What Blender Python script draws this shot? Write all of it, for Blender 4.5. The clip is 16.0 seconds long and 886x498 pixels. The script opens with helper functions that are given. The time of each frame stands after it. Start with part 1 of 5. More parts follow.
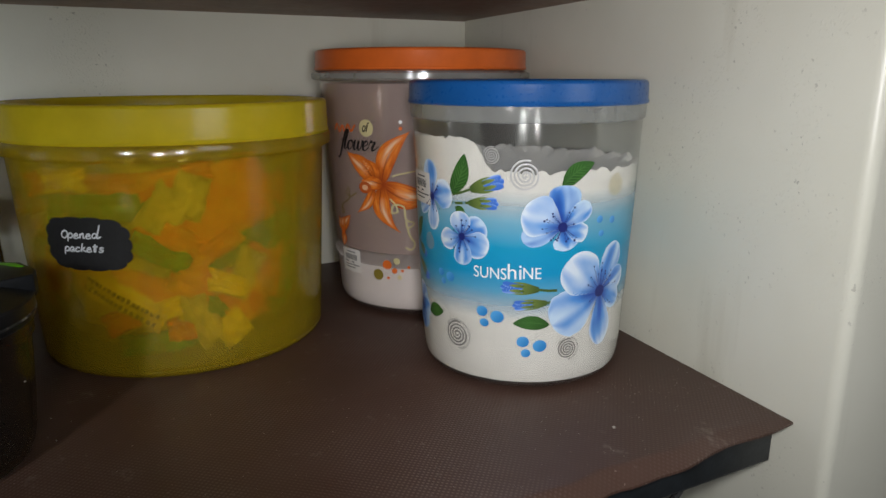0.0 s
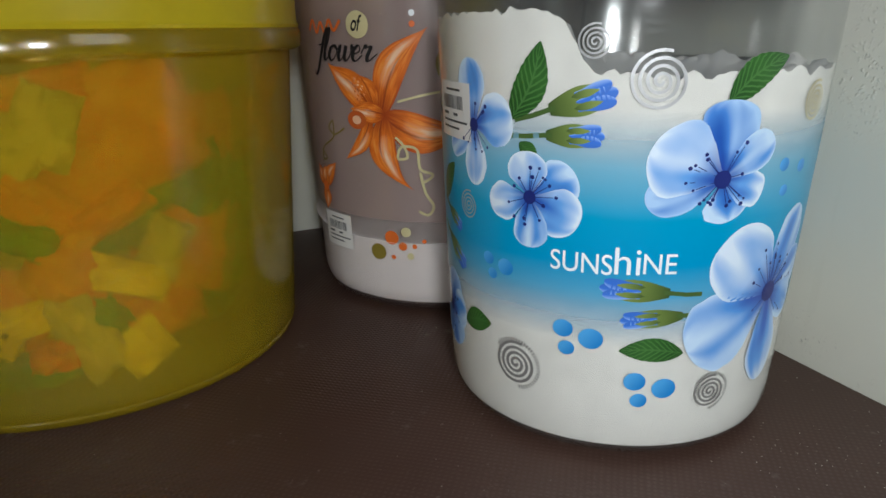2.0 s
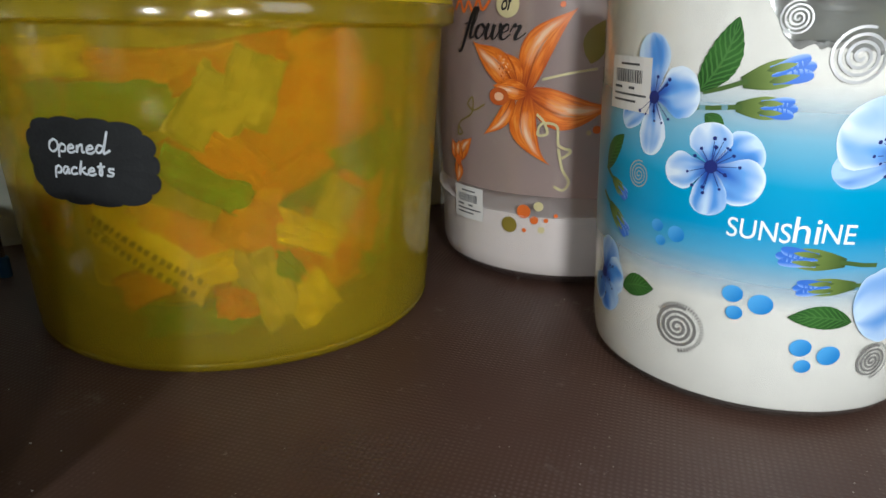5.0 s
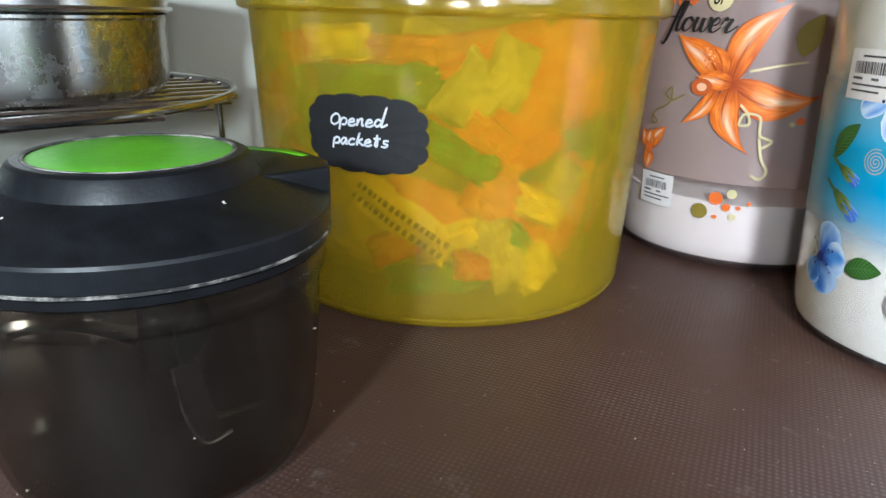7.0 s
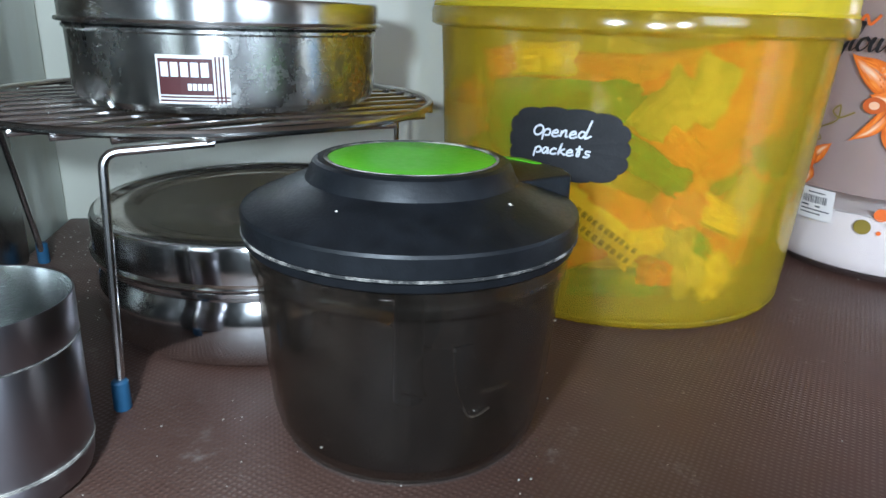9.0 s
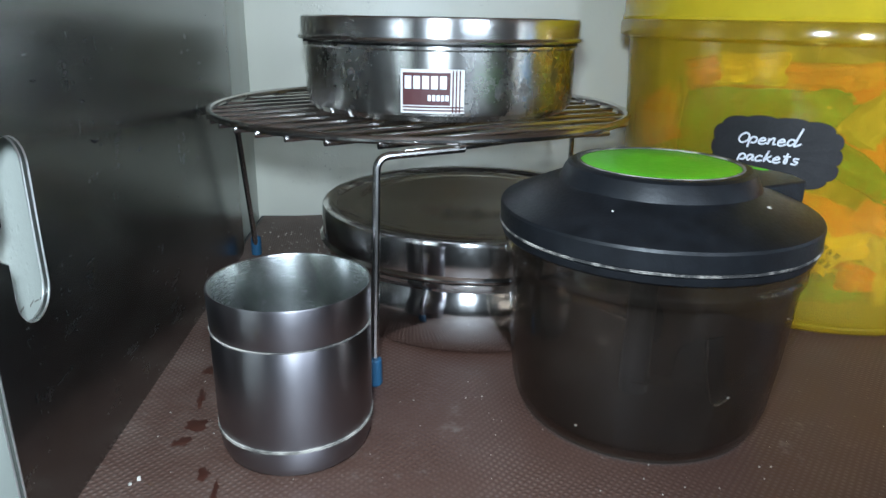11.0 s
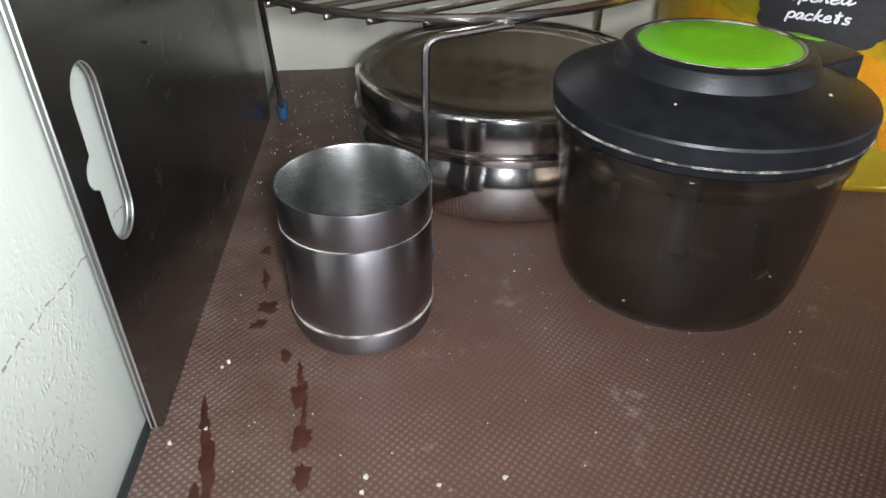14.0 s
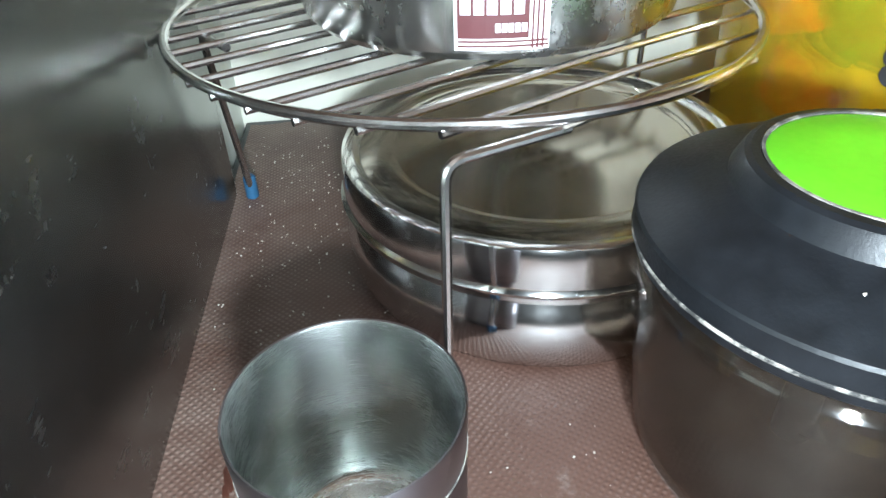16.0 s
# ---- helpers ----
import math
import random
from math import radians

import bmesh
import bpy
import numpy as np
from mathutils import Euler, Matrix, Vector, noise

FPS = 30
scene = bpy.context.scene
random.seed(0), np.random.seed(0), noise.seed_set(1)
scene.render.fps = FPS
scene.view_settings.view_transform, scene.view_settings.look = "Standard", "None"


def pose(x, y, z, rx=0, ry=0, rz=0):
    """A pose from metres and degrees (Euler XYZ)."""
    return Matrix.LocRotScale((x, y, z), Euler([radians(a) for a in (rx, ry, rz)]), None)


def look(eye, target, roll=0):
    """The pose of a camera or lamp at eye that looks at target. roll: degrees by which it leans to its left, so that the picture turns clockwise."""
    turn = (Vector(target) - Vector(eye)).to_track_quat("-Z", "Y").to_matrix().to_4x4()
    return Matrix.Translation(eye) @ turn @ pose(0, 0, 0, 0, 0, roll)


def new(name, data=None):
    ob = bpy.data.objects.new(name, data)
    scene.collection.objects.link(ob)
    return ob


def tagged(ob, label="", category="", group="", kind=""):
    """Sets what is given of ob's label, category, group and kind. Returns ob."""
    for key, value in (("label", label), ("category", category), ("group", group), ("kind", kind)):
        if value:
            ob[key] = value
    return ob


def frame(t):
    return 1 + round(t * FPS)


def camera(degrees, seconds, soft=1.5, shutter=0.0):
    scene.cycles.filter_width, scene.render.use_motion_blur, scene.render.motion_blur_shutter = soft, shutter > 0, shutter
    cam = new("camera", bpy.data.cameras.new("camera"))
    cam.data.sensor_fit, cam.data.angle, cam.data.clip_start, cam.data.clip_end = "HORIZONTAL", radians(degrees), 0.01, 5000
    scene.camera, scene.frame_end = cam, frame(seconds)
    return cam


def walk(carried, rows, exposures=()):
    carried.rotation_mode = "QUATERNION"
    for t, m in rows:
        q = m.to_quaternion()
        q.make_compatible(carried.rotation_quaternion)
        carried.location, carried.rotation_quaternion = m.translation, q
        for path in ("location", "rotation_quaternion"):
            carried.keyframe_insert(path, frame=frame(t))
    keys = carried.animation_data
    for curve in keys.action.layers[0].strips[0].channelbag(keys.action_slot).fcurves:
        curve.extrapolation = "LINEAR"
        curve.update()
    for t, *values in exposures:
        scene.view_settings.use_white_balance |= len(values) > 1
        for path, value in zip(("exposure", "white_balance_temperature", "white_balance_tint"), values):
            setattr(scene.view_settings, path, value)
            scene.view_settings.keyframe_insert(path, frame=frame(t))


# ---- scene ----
PATH = [
    (0, (-0.0193, 0.0030, 0.1938), (0.4163, 0.8686, -0.0532), -0.08),
    (0.5, (-0.0007, 0.0564, 0.1848), (0.4280, 0.9170, -0.0901), -0.04),
    (1, (0.0187, 0.1092, 0.1725), (0.4447, 0.9638, -0.1243), -0.24),
    (1.5, (0.0329, 0.1476, 0.1655), (0.4586, 0.9994, -0.1397), -0.02),
    (2, (0.0449, 0.1720, 0.1543), (0.4742, 1.0192, -0.1587), -0.33),
    (2.5, (0.0518, 0.1818, 0.1487), (0.4861, 1.0246, -0.1689), -0.38),
    (3, (0.0517, 0.1795, 0.1463), (0.4881, 1.0199, -0.1751), -0.39),
    (5.5, (-0.0319, 0.1775, 0.1481), (0.3224, 1.0548, -0.1758), 1.52),
    (6, (-0.0500, 0.1776, 0.1487), (0.2759, 1.0639, -0.1804), 1.97),
    (6.5, (-0.0662, 0.1747, 0.1478), (0.2270, 1.0729, -0.1798), 1.65),
    (7, (-0.0834, 0.1725, 0.1456), (0.1847, 1.0766, -0.1869), 1.52),
    (7.5, (-0.0997, 0.1723, 0.1412), (0.1495, 1.0785, -0.2004), 2.00),
    (8, (-0.1144, 0.1700, 0.1428), (0.1151, 1.0811, -0.1995), 1.95),
    (8.5, (-0.1310, 0.1668, 0.1460), (0.0754, 1.0869, -0.1869), 1.95),
    (9, (-0.1498, 0.1643, 0.1497), (0.0300, 1.0920, -0.1776), 2.03),
    (9.5, (-0.1680, 0.1591, 0.1525), (-0.0248, 1.0944, -0.1709), 1.66),
    (10, (-0.1857, 0.1546, 0.1541), (-0.0788, 1.0946, -0.1698), 1.30),
    (12.5, (-0.2296, 0.1429, 0.1511), (-0.1994, 1.0890, -0.1713), 1.05),
    (13, (-0.2292, 0.1435, 0.1569), (-0.1936, 1.0347, -0.1702), 1.08),
    (13.5, (-0.2336, 0.1452, 0.1664), (-0.1841, 1.0046, -0.2355), 1.31),
    (14, (-0.2368, 0.1532, 0.1795), (-0.1820, 0.9399, -0.3504), -0.35),
    (14.5, (-0.2354, 0.1578, 0.1893), (-0.2059, 0.9066, -0.3944), -3.57),
    (15, (-0.2361, 0.1784, 0.1893), (-0.2009, 0.9418, -0.3749), -2.98),
    (15.5, (-0.2380, 0.2256, 0.1838), (-0.1763, 1.0277, -0.4102), -2.03),
    (16, (-0.2392, 0.2629, 0.1834), (-0.1702, 1.0766, -0.3938), -2.04),
]
EXPOSURES = [(0.0, -0.52, 6700, 10), (1.5, -0.42, 6450, 7), (3.0, -0.40, 6000, 4), (5.5, 0.30, 6350, 6), (7.0, 1.02, 5800, 7), (8.5, 1.06, 5450, 7), (10.0, 0.94, 5400, 6), (12.5, 0.90, 6100, 11), (14.0, 1.04, 6450, 16), (15.0, 1.05, 6400, 15), (15.5, 1.84, 6050, 8), (16.0, 2.38, 5800, 5)]
cam = camera(66.2, 16.0)
walk(cam, [(t, look(eye, target, roll)) for t, eye, target, roll in PATH], EXPOSURES)

# ---- world and light ----
world = bpy.data.worlds.new("world")
scene.world = world
world.use_nodes = True
_sky = world.node_tree.nodes.new("ShaderNodeTexSky")
_sky.sky_type, _sky.sun_disc = "NISHITA", False
_sky.sun_elevation, _sky.sun_rotation = radians(35), radians(200)
_bg = world.node_tree.nodes["Background"]
_bg.inputs["Strength"].default_value = 0.08
world.node_tree.links.new(_sky.outputs[0], _bg.inputs["Color"])


def lamp(name, kind, energy, m, color=(1, 1, 1), **settings):
    data = bpy.data.lights.new(name, kind)
    data.energy, data.color = energy, color
    for key, value in settings.items():
        setattr(data, key, value)
    ob = new(name, data)
    ob.matrix_world = m
    return ob


# fixed spots standing in for one carried torch, then an added daylight fill
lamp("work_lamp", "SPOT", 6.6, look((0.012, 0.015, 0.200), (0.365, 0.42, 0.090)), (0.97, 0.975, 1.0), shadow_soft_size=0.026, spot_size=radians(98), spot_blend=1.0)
# this weaker spot is added to lift the shade on flower jar and tub
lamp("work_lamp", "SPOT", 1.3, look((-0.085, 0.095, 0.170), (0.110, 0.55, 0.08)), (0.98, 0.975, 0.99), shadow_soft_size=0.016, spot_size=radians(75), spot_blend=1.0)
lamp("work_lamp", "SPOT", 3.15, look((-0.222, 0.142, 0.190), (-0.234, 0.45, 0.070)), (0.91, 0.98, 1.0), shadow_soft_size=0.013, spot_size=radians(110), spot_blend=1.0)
# soft ambient fill added behind the camera, at an invented window
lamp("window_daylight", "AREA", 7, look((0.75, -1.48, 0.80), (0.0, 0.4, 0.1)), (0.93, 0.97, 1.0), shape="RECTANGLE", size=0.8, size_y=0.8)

# ---- materials ----
class Nodes:
    """A node material under construction."""

    def __init__(self, name):
        self.mat = bpy.data.materials.new(name)
        self.mat.use_nodes = True
        self.tree = self.mat.node_tree
        self.tree.nodes.clear()
        self.out = self.add("ShaderNodeOutputMaterial")

    def add(self, kind, ins=None, **attrs):
        node = self.tree.nodes.new(kind)
        for key, value in attrs.items():
            setattr(node, key, value)
        for key, value in (ins or {}).items():
            self.put(node.inputs[key], value)
        return node

    def put(self, socket, value):
        if isinstance(value, bpy.types.NodeSocket):
            self.tree.links.new(value, socket)
        else:
            if isinstance(value, tuple) and len(value) == 3 and socket.type == "RGBA":
                value = (*value, 1)
            socket.default_value = value

    def coords(self, scale=(1, 1, 1)):
        tc = self.add("ShaderNodeTexCoord")
        return self.add("ShaderNodeMapping", {"Vector": tc.outputs["Object"], "Scale": scale}).outputs[0]

    def noise(self, vec, scale, detail=3.0, rough=0.55):
        return self.add("ShaderNodeTexNoise", {"Vector": vec, "Scale": scale, "Detail": detail, "Roughness": rough}).outputs["Fac"]

    def ramp(self, fac, stops, mode="LINEAR"):
        node = self.add("ShaderNodeValToRGB", {"Fac": fac})
        node.color_ramp.interpolation = mode
        els = node.color_ramp.elements
        while len(els) < len(stops):
            els.new(0.5)
        for el, (at, col) in zip(els, stops):
            el.position = at
            el.color = (*col, 1) if isinstance(col, tuple) and len(col) == 3 else ((col, col, col, 1) if not isinstance(col, tuple) else col)
        return node

    def mix(self, fac, a, b):
        node = self.add("ShaderNodeMix", data_type="RGBA")
        for key, value in ((0, fac), (6, a), (7, b)):
            self.put(node.inputs[key], value)
        return node.outputs[2]

    def math(self, op, a, b=0.0):
        node = self.add("ShaderNodeMath", operation=op)
        self.put(node.inputs[0], a)
        self.put(node.inputs[1], b)
        return node.outputs[0]

    def bump(self, height, strength, distance):
        return self.add("ShaderNodeBump", {"Height": height, "Strength": strength, "Distance": distance}).outputs[0]

    def principled(self, **ins):
        names = {key.replace("_", " "): value for key, value in ins.items()}
        return self.add("ShaderNodeBsdfPrincipled", names).outputs[0]

    def mixed(self, fac, a, b):
        node = self.add("ShaderNodeMixShader")
        for key, value in enumerate((fac, a, b)):
            self.put(node.inputs[key], value)
        return node.outputs[0]

    def done(self, shader):
        self.tree.links.new(shader, self.out.inputs["Surface"])
        return self.mat


def paint(name, color, rough=0.5, vary=0.12, scale=60.0, bump=0.0003, metal=0.0, spec=0.5):
    """A plain painted, printed or moulded surface with faint unevenness."""
    n = Nodes(name)
    v = n.coords()
    f = n.noise(v, scale, 4)
    g = n.noise(v, scale * 7, 3)
    dark = tuple(c * (1 - vary) for c in color)
    lite = tuple(min(1, c * (1 + vary)) for c in color)
    col = n.mix(n.ramp(f, [(0.3, 0.0), (0.7, 1.0)]).outputs[0], dark, lite)
    r = n.math("MULTIPLY_ADD", g, 0.25)
    r.node.inputs[2].default_value = max(0.02, rough - 0.12)
    return n.done(n.principled(Base_Color=col, Roughness=r, Metallic=metal, Specular_IOR_Level=spec, Normal=n.bump(g, 0.25, bump)))


def plaster(name, base, stain, rough_amount, pit_amount, distance, stipple=0.6):
    """Old gloss wall paint, stippled, with small blisters, pits and faint stains."""
    n = Nodes(name)
    v = n.coords((1, 1, 0.9))
    big, mid, fine = n.noise(v, 5, 4), n.noise(v, 105, 5, 0.65), n.noise(v, 330, 3)
    dist = n.add("ShaderNodeTexNoise", {"Vector": v, "Scale": 90.0}).outputs["Color"]
    v2 = n.add("ShaderNodeVectorMath", {0: v, 1: n.add("ShaderNodeVectorMath", {0: dist, 1: (0.008, 0.008, 0.008)}, operation="MULTIPLY").outputs[0]}, operation="ADD").outputs[0]
    cell = n.add("ShaderNodeTexVoronoi", {"Vector": v2, "Scale": 430.0, "Randomness": 1.0}).outputs["Distance"]
    bl = n.ramp(cell, [(0.12, 1.0), (0.40, 0.0)]).outputs[0]
    where = n.ramp(n.noise(v, 11, 4, 0.6), [(0.52, 0.0), (0.66, 1.0)]).outputs[0]
    bl = n.math("MULTIPLY", bl, where)
    col = n.mix(n.ramp(big, [(0.35, 0.0), (0.7, 1.0)]).outputs[0], base, stain)
    pits = n.ramp(n.noise(v, 290, 2), [(0.66, 0.0), (0.74, 1.0)]).outputs[0]
    col = n.mix(n.math("MULTIPLY", pits, n.math("MULTIPLY", where, pit_amount)), col, (0.12, 0.11, 0.085))
    run = n.ramp(n.noise(n.coords((1, 1, 0.12)), 22, 4), [(0.60, 0.0), (0.72, 0.30)]).outputs[0]
    col = n.mix(run, col, (0.42, 0.39, 0.28))
    h = n.math("ADD", n.math("MULTIPLY", mid, stipple), n.math("ADD", n.math("MULTIPLY", bl, 0.34), n.math("MULTIPLY", fine, 0.10)))
    return n.done(n.principled(Base_Color=col, Roughness=0.36, Specular_IOR_Level=0.5, Normal=n.bump(h, rough_amount, distance)))


def steel(name, color, rough, brushed=(1, 1, 1), wear=0.0, bump=0.00006, turned=0.0):
    """Stainless steel; brushed stretches the grain, wear adds dull worn patches."""
    n = Nodes(name)
    v = n.coords(brushed)
    grain = n.noise(v, 240, 4, 0.65)
    w = n.coords()
    smudge = n.noise(w, 26, 4, 0.6)
    r = n.math("ADD", n.math("MULTIPLY", grain, 0.10), n.math("MULTIPLY", smudge, 0.12))
    r = n.math("ADD", r, rough - 0.11)
    col = n.mix(smudge, tuple(c * 0.82 for c in color), color)
    if wear:
        patch = n.ramp(n.noise(n.coords((1, 1, 0.7)), 95, 6, 0.72), [(0.54, 0.0), (0.60, 1.0)]).outputs[0]
        area = n.ramp(n.noise(w, 19, 2), [(0.49, 0.0), (0.59, 1.0)]).outputs[0]
        patch = n.math("MULTIPLY", n.math("MULTIPLY", patch, area), wear)
        col = n.mix(patch, col, (0.26, 0.26, 0.245))
        r = n.math("ADD", r, n.math("MULTIPLY", patch, 0.42))
    if turned:
        ring = n.add("ShaderNodeTangent", direction_type="RADIAL", axis="Z").outputs[0]
        return n.done(n.principled(Base_Color=col, Metallic=1.0, Roughness=r, Normal=n.bump(grain, 0.25, bump), Anisotropic=turned, Anisotropic_Rotation=0.25, Tangent=ring))
    return n.done(n.principled(Base_Color=col, Metallic=1.0, Roughness=r, Normal=n.bump(grain, 0.25, bump)))


def clear_plastic(name, tint, milk, milk_amount, rough=0.12, scratch=0.3, haze=0.0, scuff=0.0):
    """Thin moulded plastic: see-through tint, a milky share and a glossy coat."""
    n = Nodes(name)
    v = n.coords()
    f = n.noise(v, 30, 4)
    see = n.add("ShaderNodeBsdfTransparent", {"Color": tint}).outputs[0]
    if haze:
        blur = n.add("ShaderNodeBsdfRefraction", {"Color": tint, "Roughness": 0.13, "IOR": 1.2}).outputs[0]
        see = n.mixed(haze, see, blur)
    dif = n.add("ShaderNodeBsdfDiffuse", {"Color": milk}).outputs[0]
    tra = n.add("ShaderNodeBsdfTranslucent", {"Color": milk}).outputs[0]
    body = n.mixed(0.45, dif, tra)
    amount = n.math("MULTIPLY_ADD", f, milk_amount * 0.5)
    amount.node.inputs[2].default_value = milk_amount * 0.75
    if scuff:
        rub = n.ramp(n.noise(n.coords((1, 1, 0.6)), 34, 5, 0.62), [(0.50, 0.0), (0.72, scuff)]).outputs[0]
        amount = n.math("ADD", amount, rub)
    body = n.mixed(amount, see, body)
    lines = n.noise(n.coords((1, 1, 14)), 60, 4)
    gloss = n.add("ShaderNodeBsdfGlossy", {"Color": (1, 1, 1), "Roughness": n.math("MULTIPLY_ADD", lines, 0.12)})
    gloss.inputs["Roughness"].links[0].from_node.inputs[2].default_value = rough - 0.05
    face = n.add("ShaderNodeLayerWeight", {"Blend": 0.5, "Normal": n.bump(lines, scratch * 0.2, 0.0002)}).outputs["Facing"]
    fres = n.math("MULTIPLY_ADD", n.math("POWER", face, 4.0), 0.40)
    fres.node.inputs[2].default_value = 0.045
    return n.done(n.mixed(fres, body, gloss.outputs[0]))


def mat_weave():
    """Brown knitted vinyl shelf mat with dusty rubbed areas."""
    n = Nodes("mat_vinyl")
    v = n.coords()
    wob = n.add("ShaderNodeTexNoise", {"Vector": v, "Scale": 22.0}).outputs["Color"]
    v2 = n.add("ShaderNodeVectorMath", {0: v, 1: n.add("ShaderNodeVectorMath", {0: wob, 1: (0.0016, 0.0016, 0.0)}, operation="MULTIPLY").outputs[0]}, operation="ADD").outputs[0]
    rot = n.add("ShaderNodeMapping", {"Vector": v2, "Rotation": (0, 0, radians(41))}).outputs[0]
    warp = n.add("ShaderNodeTexWave", {"Vector": rot, "Scale": 138.0, "Distortion": 0.0}, bands_direction="X", wave_profile="SIN").outputs["Fac"]
    weft = n.add("ShaderNodeTexWave", {"Vector": rot, "Scale": 138.0, "Distortion": 0.0}, bands_direction="Y", wave_profile="SIN").outputs["Fac"]
    knit = n.math("MULTIPLY", warp, n.math("MULTIPLY_ADD", weft, 0.95))
    knit.node.inputs[1].links[0].from_node.inputs[2].default_value = 0.05
    big, fine = n.noise(v, 9, 4), n.noise(v, 420, 3)
    worn = n.ramp(n.noise(v, 7.5, 3), [(0.40, 0.10), (0.64, 0.95)]).outputs[0]
    plan = n.add("ShaderNodeSeparateXYZ", {"Vector": v})
    across = plan.outputs[0]
    corner = n.math("ADD", across, n.math("MULTIPLY", n.math("SUBTRACT", n.noise(v, 16, 4, 0.6), 0.5), 0.16))
    floury = n.ramp(n.math("ADD", corner, 0.5), [(0.185, 1.0), (0.265, 0.0)]).outputs[0]
    worn = n.math("MULTIPLY", worn, n.ramp(n.math("ADD", corner, 0.5), [(0.56, 1.0), (0.68, 0.72)]).outputs[0])
    worn = n.math("MAXIMUM", worn, floury)
    lifted = n.math("ADD", n.math("MULTIPLY", knit, 0.6), 0.4)
    base = n.mix(big, (0.056, 0.0260, 0.0180), (0.088, 0.045, 0.032))
    dusty = n.math("MULTIPLY", n.math("MULTIPLY", knit, worn), n.ramp(n.noise(v, 24, 4), [(0.40, 0.0), (0.70, 0.52)]).outputs[0])
    trodden = n.ramp(n.math("ADD", plan.outputs[1], n.math("MULTIPLY", big, 0.10)), [(0.345, 1.0), (0.440, 0.0)]).outputs[0]
    dusty = n.math("MAXIMUM", dusty, n.math("MULTIPLY", n.math("MULTIPLY", knit, trodden), n.math("MULTIPLY", n.ramp(n.noise(v, 13, 4), [(0.34, 0.08), (0.62, 0.62)]).outputs[0], n.ramp(n.math("ADD", corner, 0.5), [(0.60, 1.0), (0.70, 0.25)]).outputs[0])))
    col = n.mix(dusty, base, (0.24, 0.185, 0.155))
    col = n.mix(n.math("MULTIPLY", floury, n.math("MULTIPLY", n.math("MULTIPLY", lifted, n.ramp(n.noise(v, 38, 4, 0.65), [(0.35, 0.1), (0.65, 0.8)]).outputs[0]), 0.62)), col, (0.27, 0.215, 0.18))
    specks = n.ramp(n.noise(v, 330, 2), [(0.69, 0.0), (0.78, 0.55)]).outputs[0]
    col = n.mix(specks, col, (0.30, 0.25, 0.21))
    rub = n.math("MULTIPLY", n.ramp(n.noise(v, 27, 6, 0.75), [(0.58, 0.0), (0.70, 0.55)]).outputs[0], n.ramp(n.noise(v, 210, 3), [(0.45, 0.0), (0.60, 1.0)]).outputs[0])
    col = n.mix(rub, col, (0.26, 0.215, 0.185))
    film = n.ramp(n.noise(v, 3.5, 5, 0.65), [(0.45, 0.0), (0.75, 0.22)]).outputs[0]
    col = n.mix(film, col, (0.17, 0.115, 0.095))
    h = n.math("ADD", n.math("MULTIPLY", knit, worn), n.math("MULTIPLY", fine, 0.18))
    return n.done(n.principled(Base_Color=col, Roughness=0.50, Specular_IOR_Level=0.45, Normal=n.bump(h, 0.64, 0.0005)))


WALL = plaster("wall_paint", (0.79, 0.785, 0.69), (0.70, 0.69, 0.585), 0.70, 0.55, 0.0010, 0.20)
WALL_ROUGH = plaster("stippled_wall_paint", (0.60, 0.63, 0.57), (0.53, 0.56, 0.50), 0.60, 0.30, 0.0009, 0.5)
n = Nodes("patchy_residue")
_f = n.noise(n.coords(), 75, 4, 0.6)
_g = n.noise(n.coords(), 420, 3)
RESIDUE = n.done(n.principled(Base_Color=n.mix(n.ramp(_f, [(0.40, 0.0), (0.60, 1.0)]).outputs[0], (0.05, 0.047, 0.042), (0.40, 0.375, 0.33)), Roughness=0.8, Normal=n.bump(_g, 0.6, 0.0006)))
n = Nodes("thin_grey_residue")
_f = n.noise(n.coords(), 110, 5, 0.7)
RESIDUE_THIN = n.done(n.principled(Base_Color=n.mix(n.ramp(_f, [(0.46, 0.0), (0.62, 1.0)]).outputs[0], (0.028, 0.027, 0.026), (0.34, 0.315, 0.28)), Roughness=0.8))
BOARD_UNDER = paint("brown_board", (0.26, 0.165, 0.12), 0.5, 0.2, 18)
ROOM = paint("room_paint", (0.11, 0.105, 0.095), 0.7, 0.15, 4)
STONE = paint("black_stone", (0.014, 0.017, 0.020), 0.38, 0.4, 80)
MAT = mat_weave()
TIN = steel("polished_steel", (0.76, 0.75, 0.74), 0.125, turned=0.6)
MIRROR = steel("mirror_steel", (0.52, 0.48, 0.43), 0.12, bump=0.00001)
TIN_SOFT = steel("satin_steel", (0.80, 0.79, 0.78), 0.24, (1, 1, 12), turned=0.8)
TIN_WORN = steel("worn_steel", (0.70, 0.69, 0.66), 0.26, wear=0.62, turned=0.8)
CUP = steel("brushed_steel", (0.33, 0.313, 0.333), 0.33, (1, 1, 22), turned=0.70)
CUP_IN = steel("inner_steel", (0.66, 0.68, 0.66), 0.27, (1, 1, 26), bump=0.00002, turned=0.55)
PLATE = steel("dark_steel_plate", (0.28, 0.285, 0.275), 0.25, (1, 0.15, 1), wear=0.05, bump=0.000012)
PLATE_EDGE = steel("cut_edge_steel", (0.86, 0.86, 0.84), 0.38)
WIRE = steel("chromed_wire", (0.66, 0.64, 0.62), 0.22)
RUBBER_BLUE = paint("blue_rubber", (0.022, 0.085, 0.17), 0.55)
LID_BLUE = paint("blue_lid_plastic", (0.006, 0.085, 0.30), 0.30, 0.08)
LID_ORANGE = paint("orange_lid_plastic", (0.68, 0.135, 0.02), 0.34, 0.08)
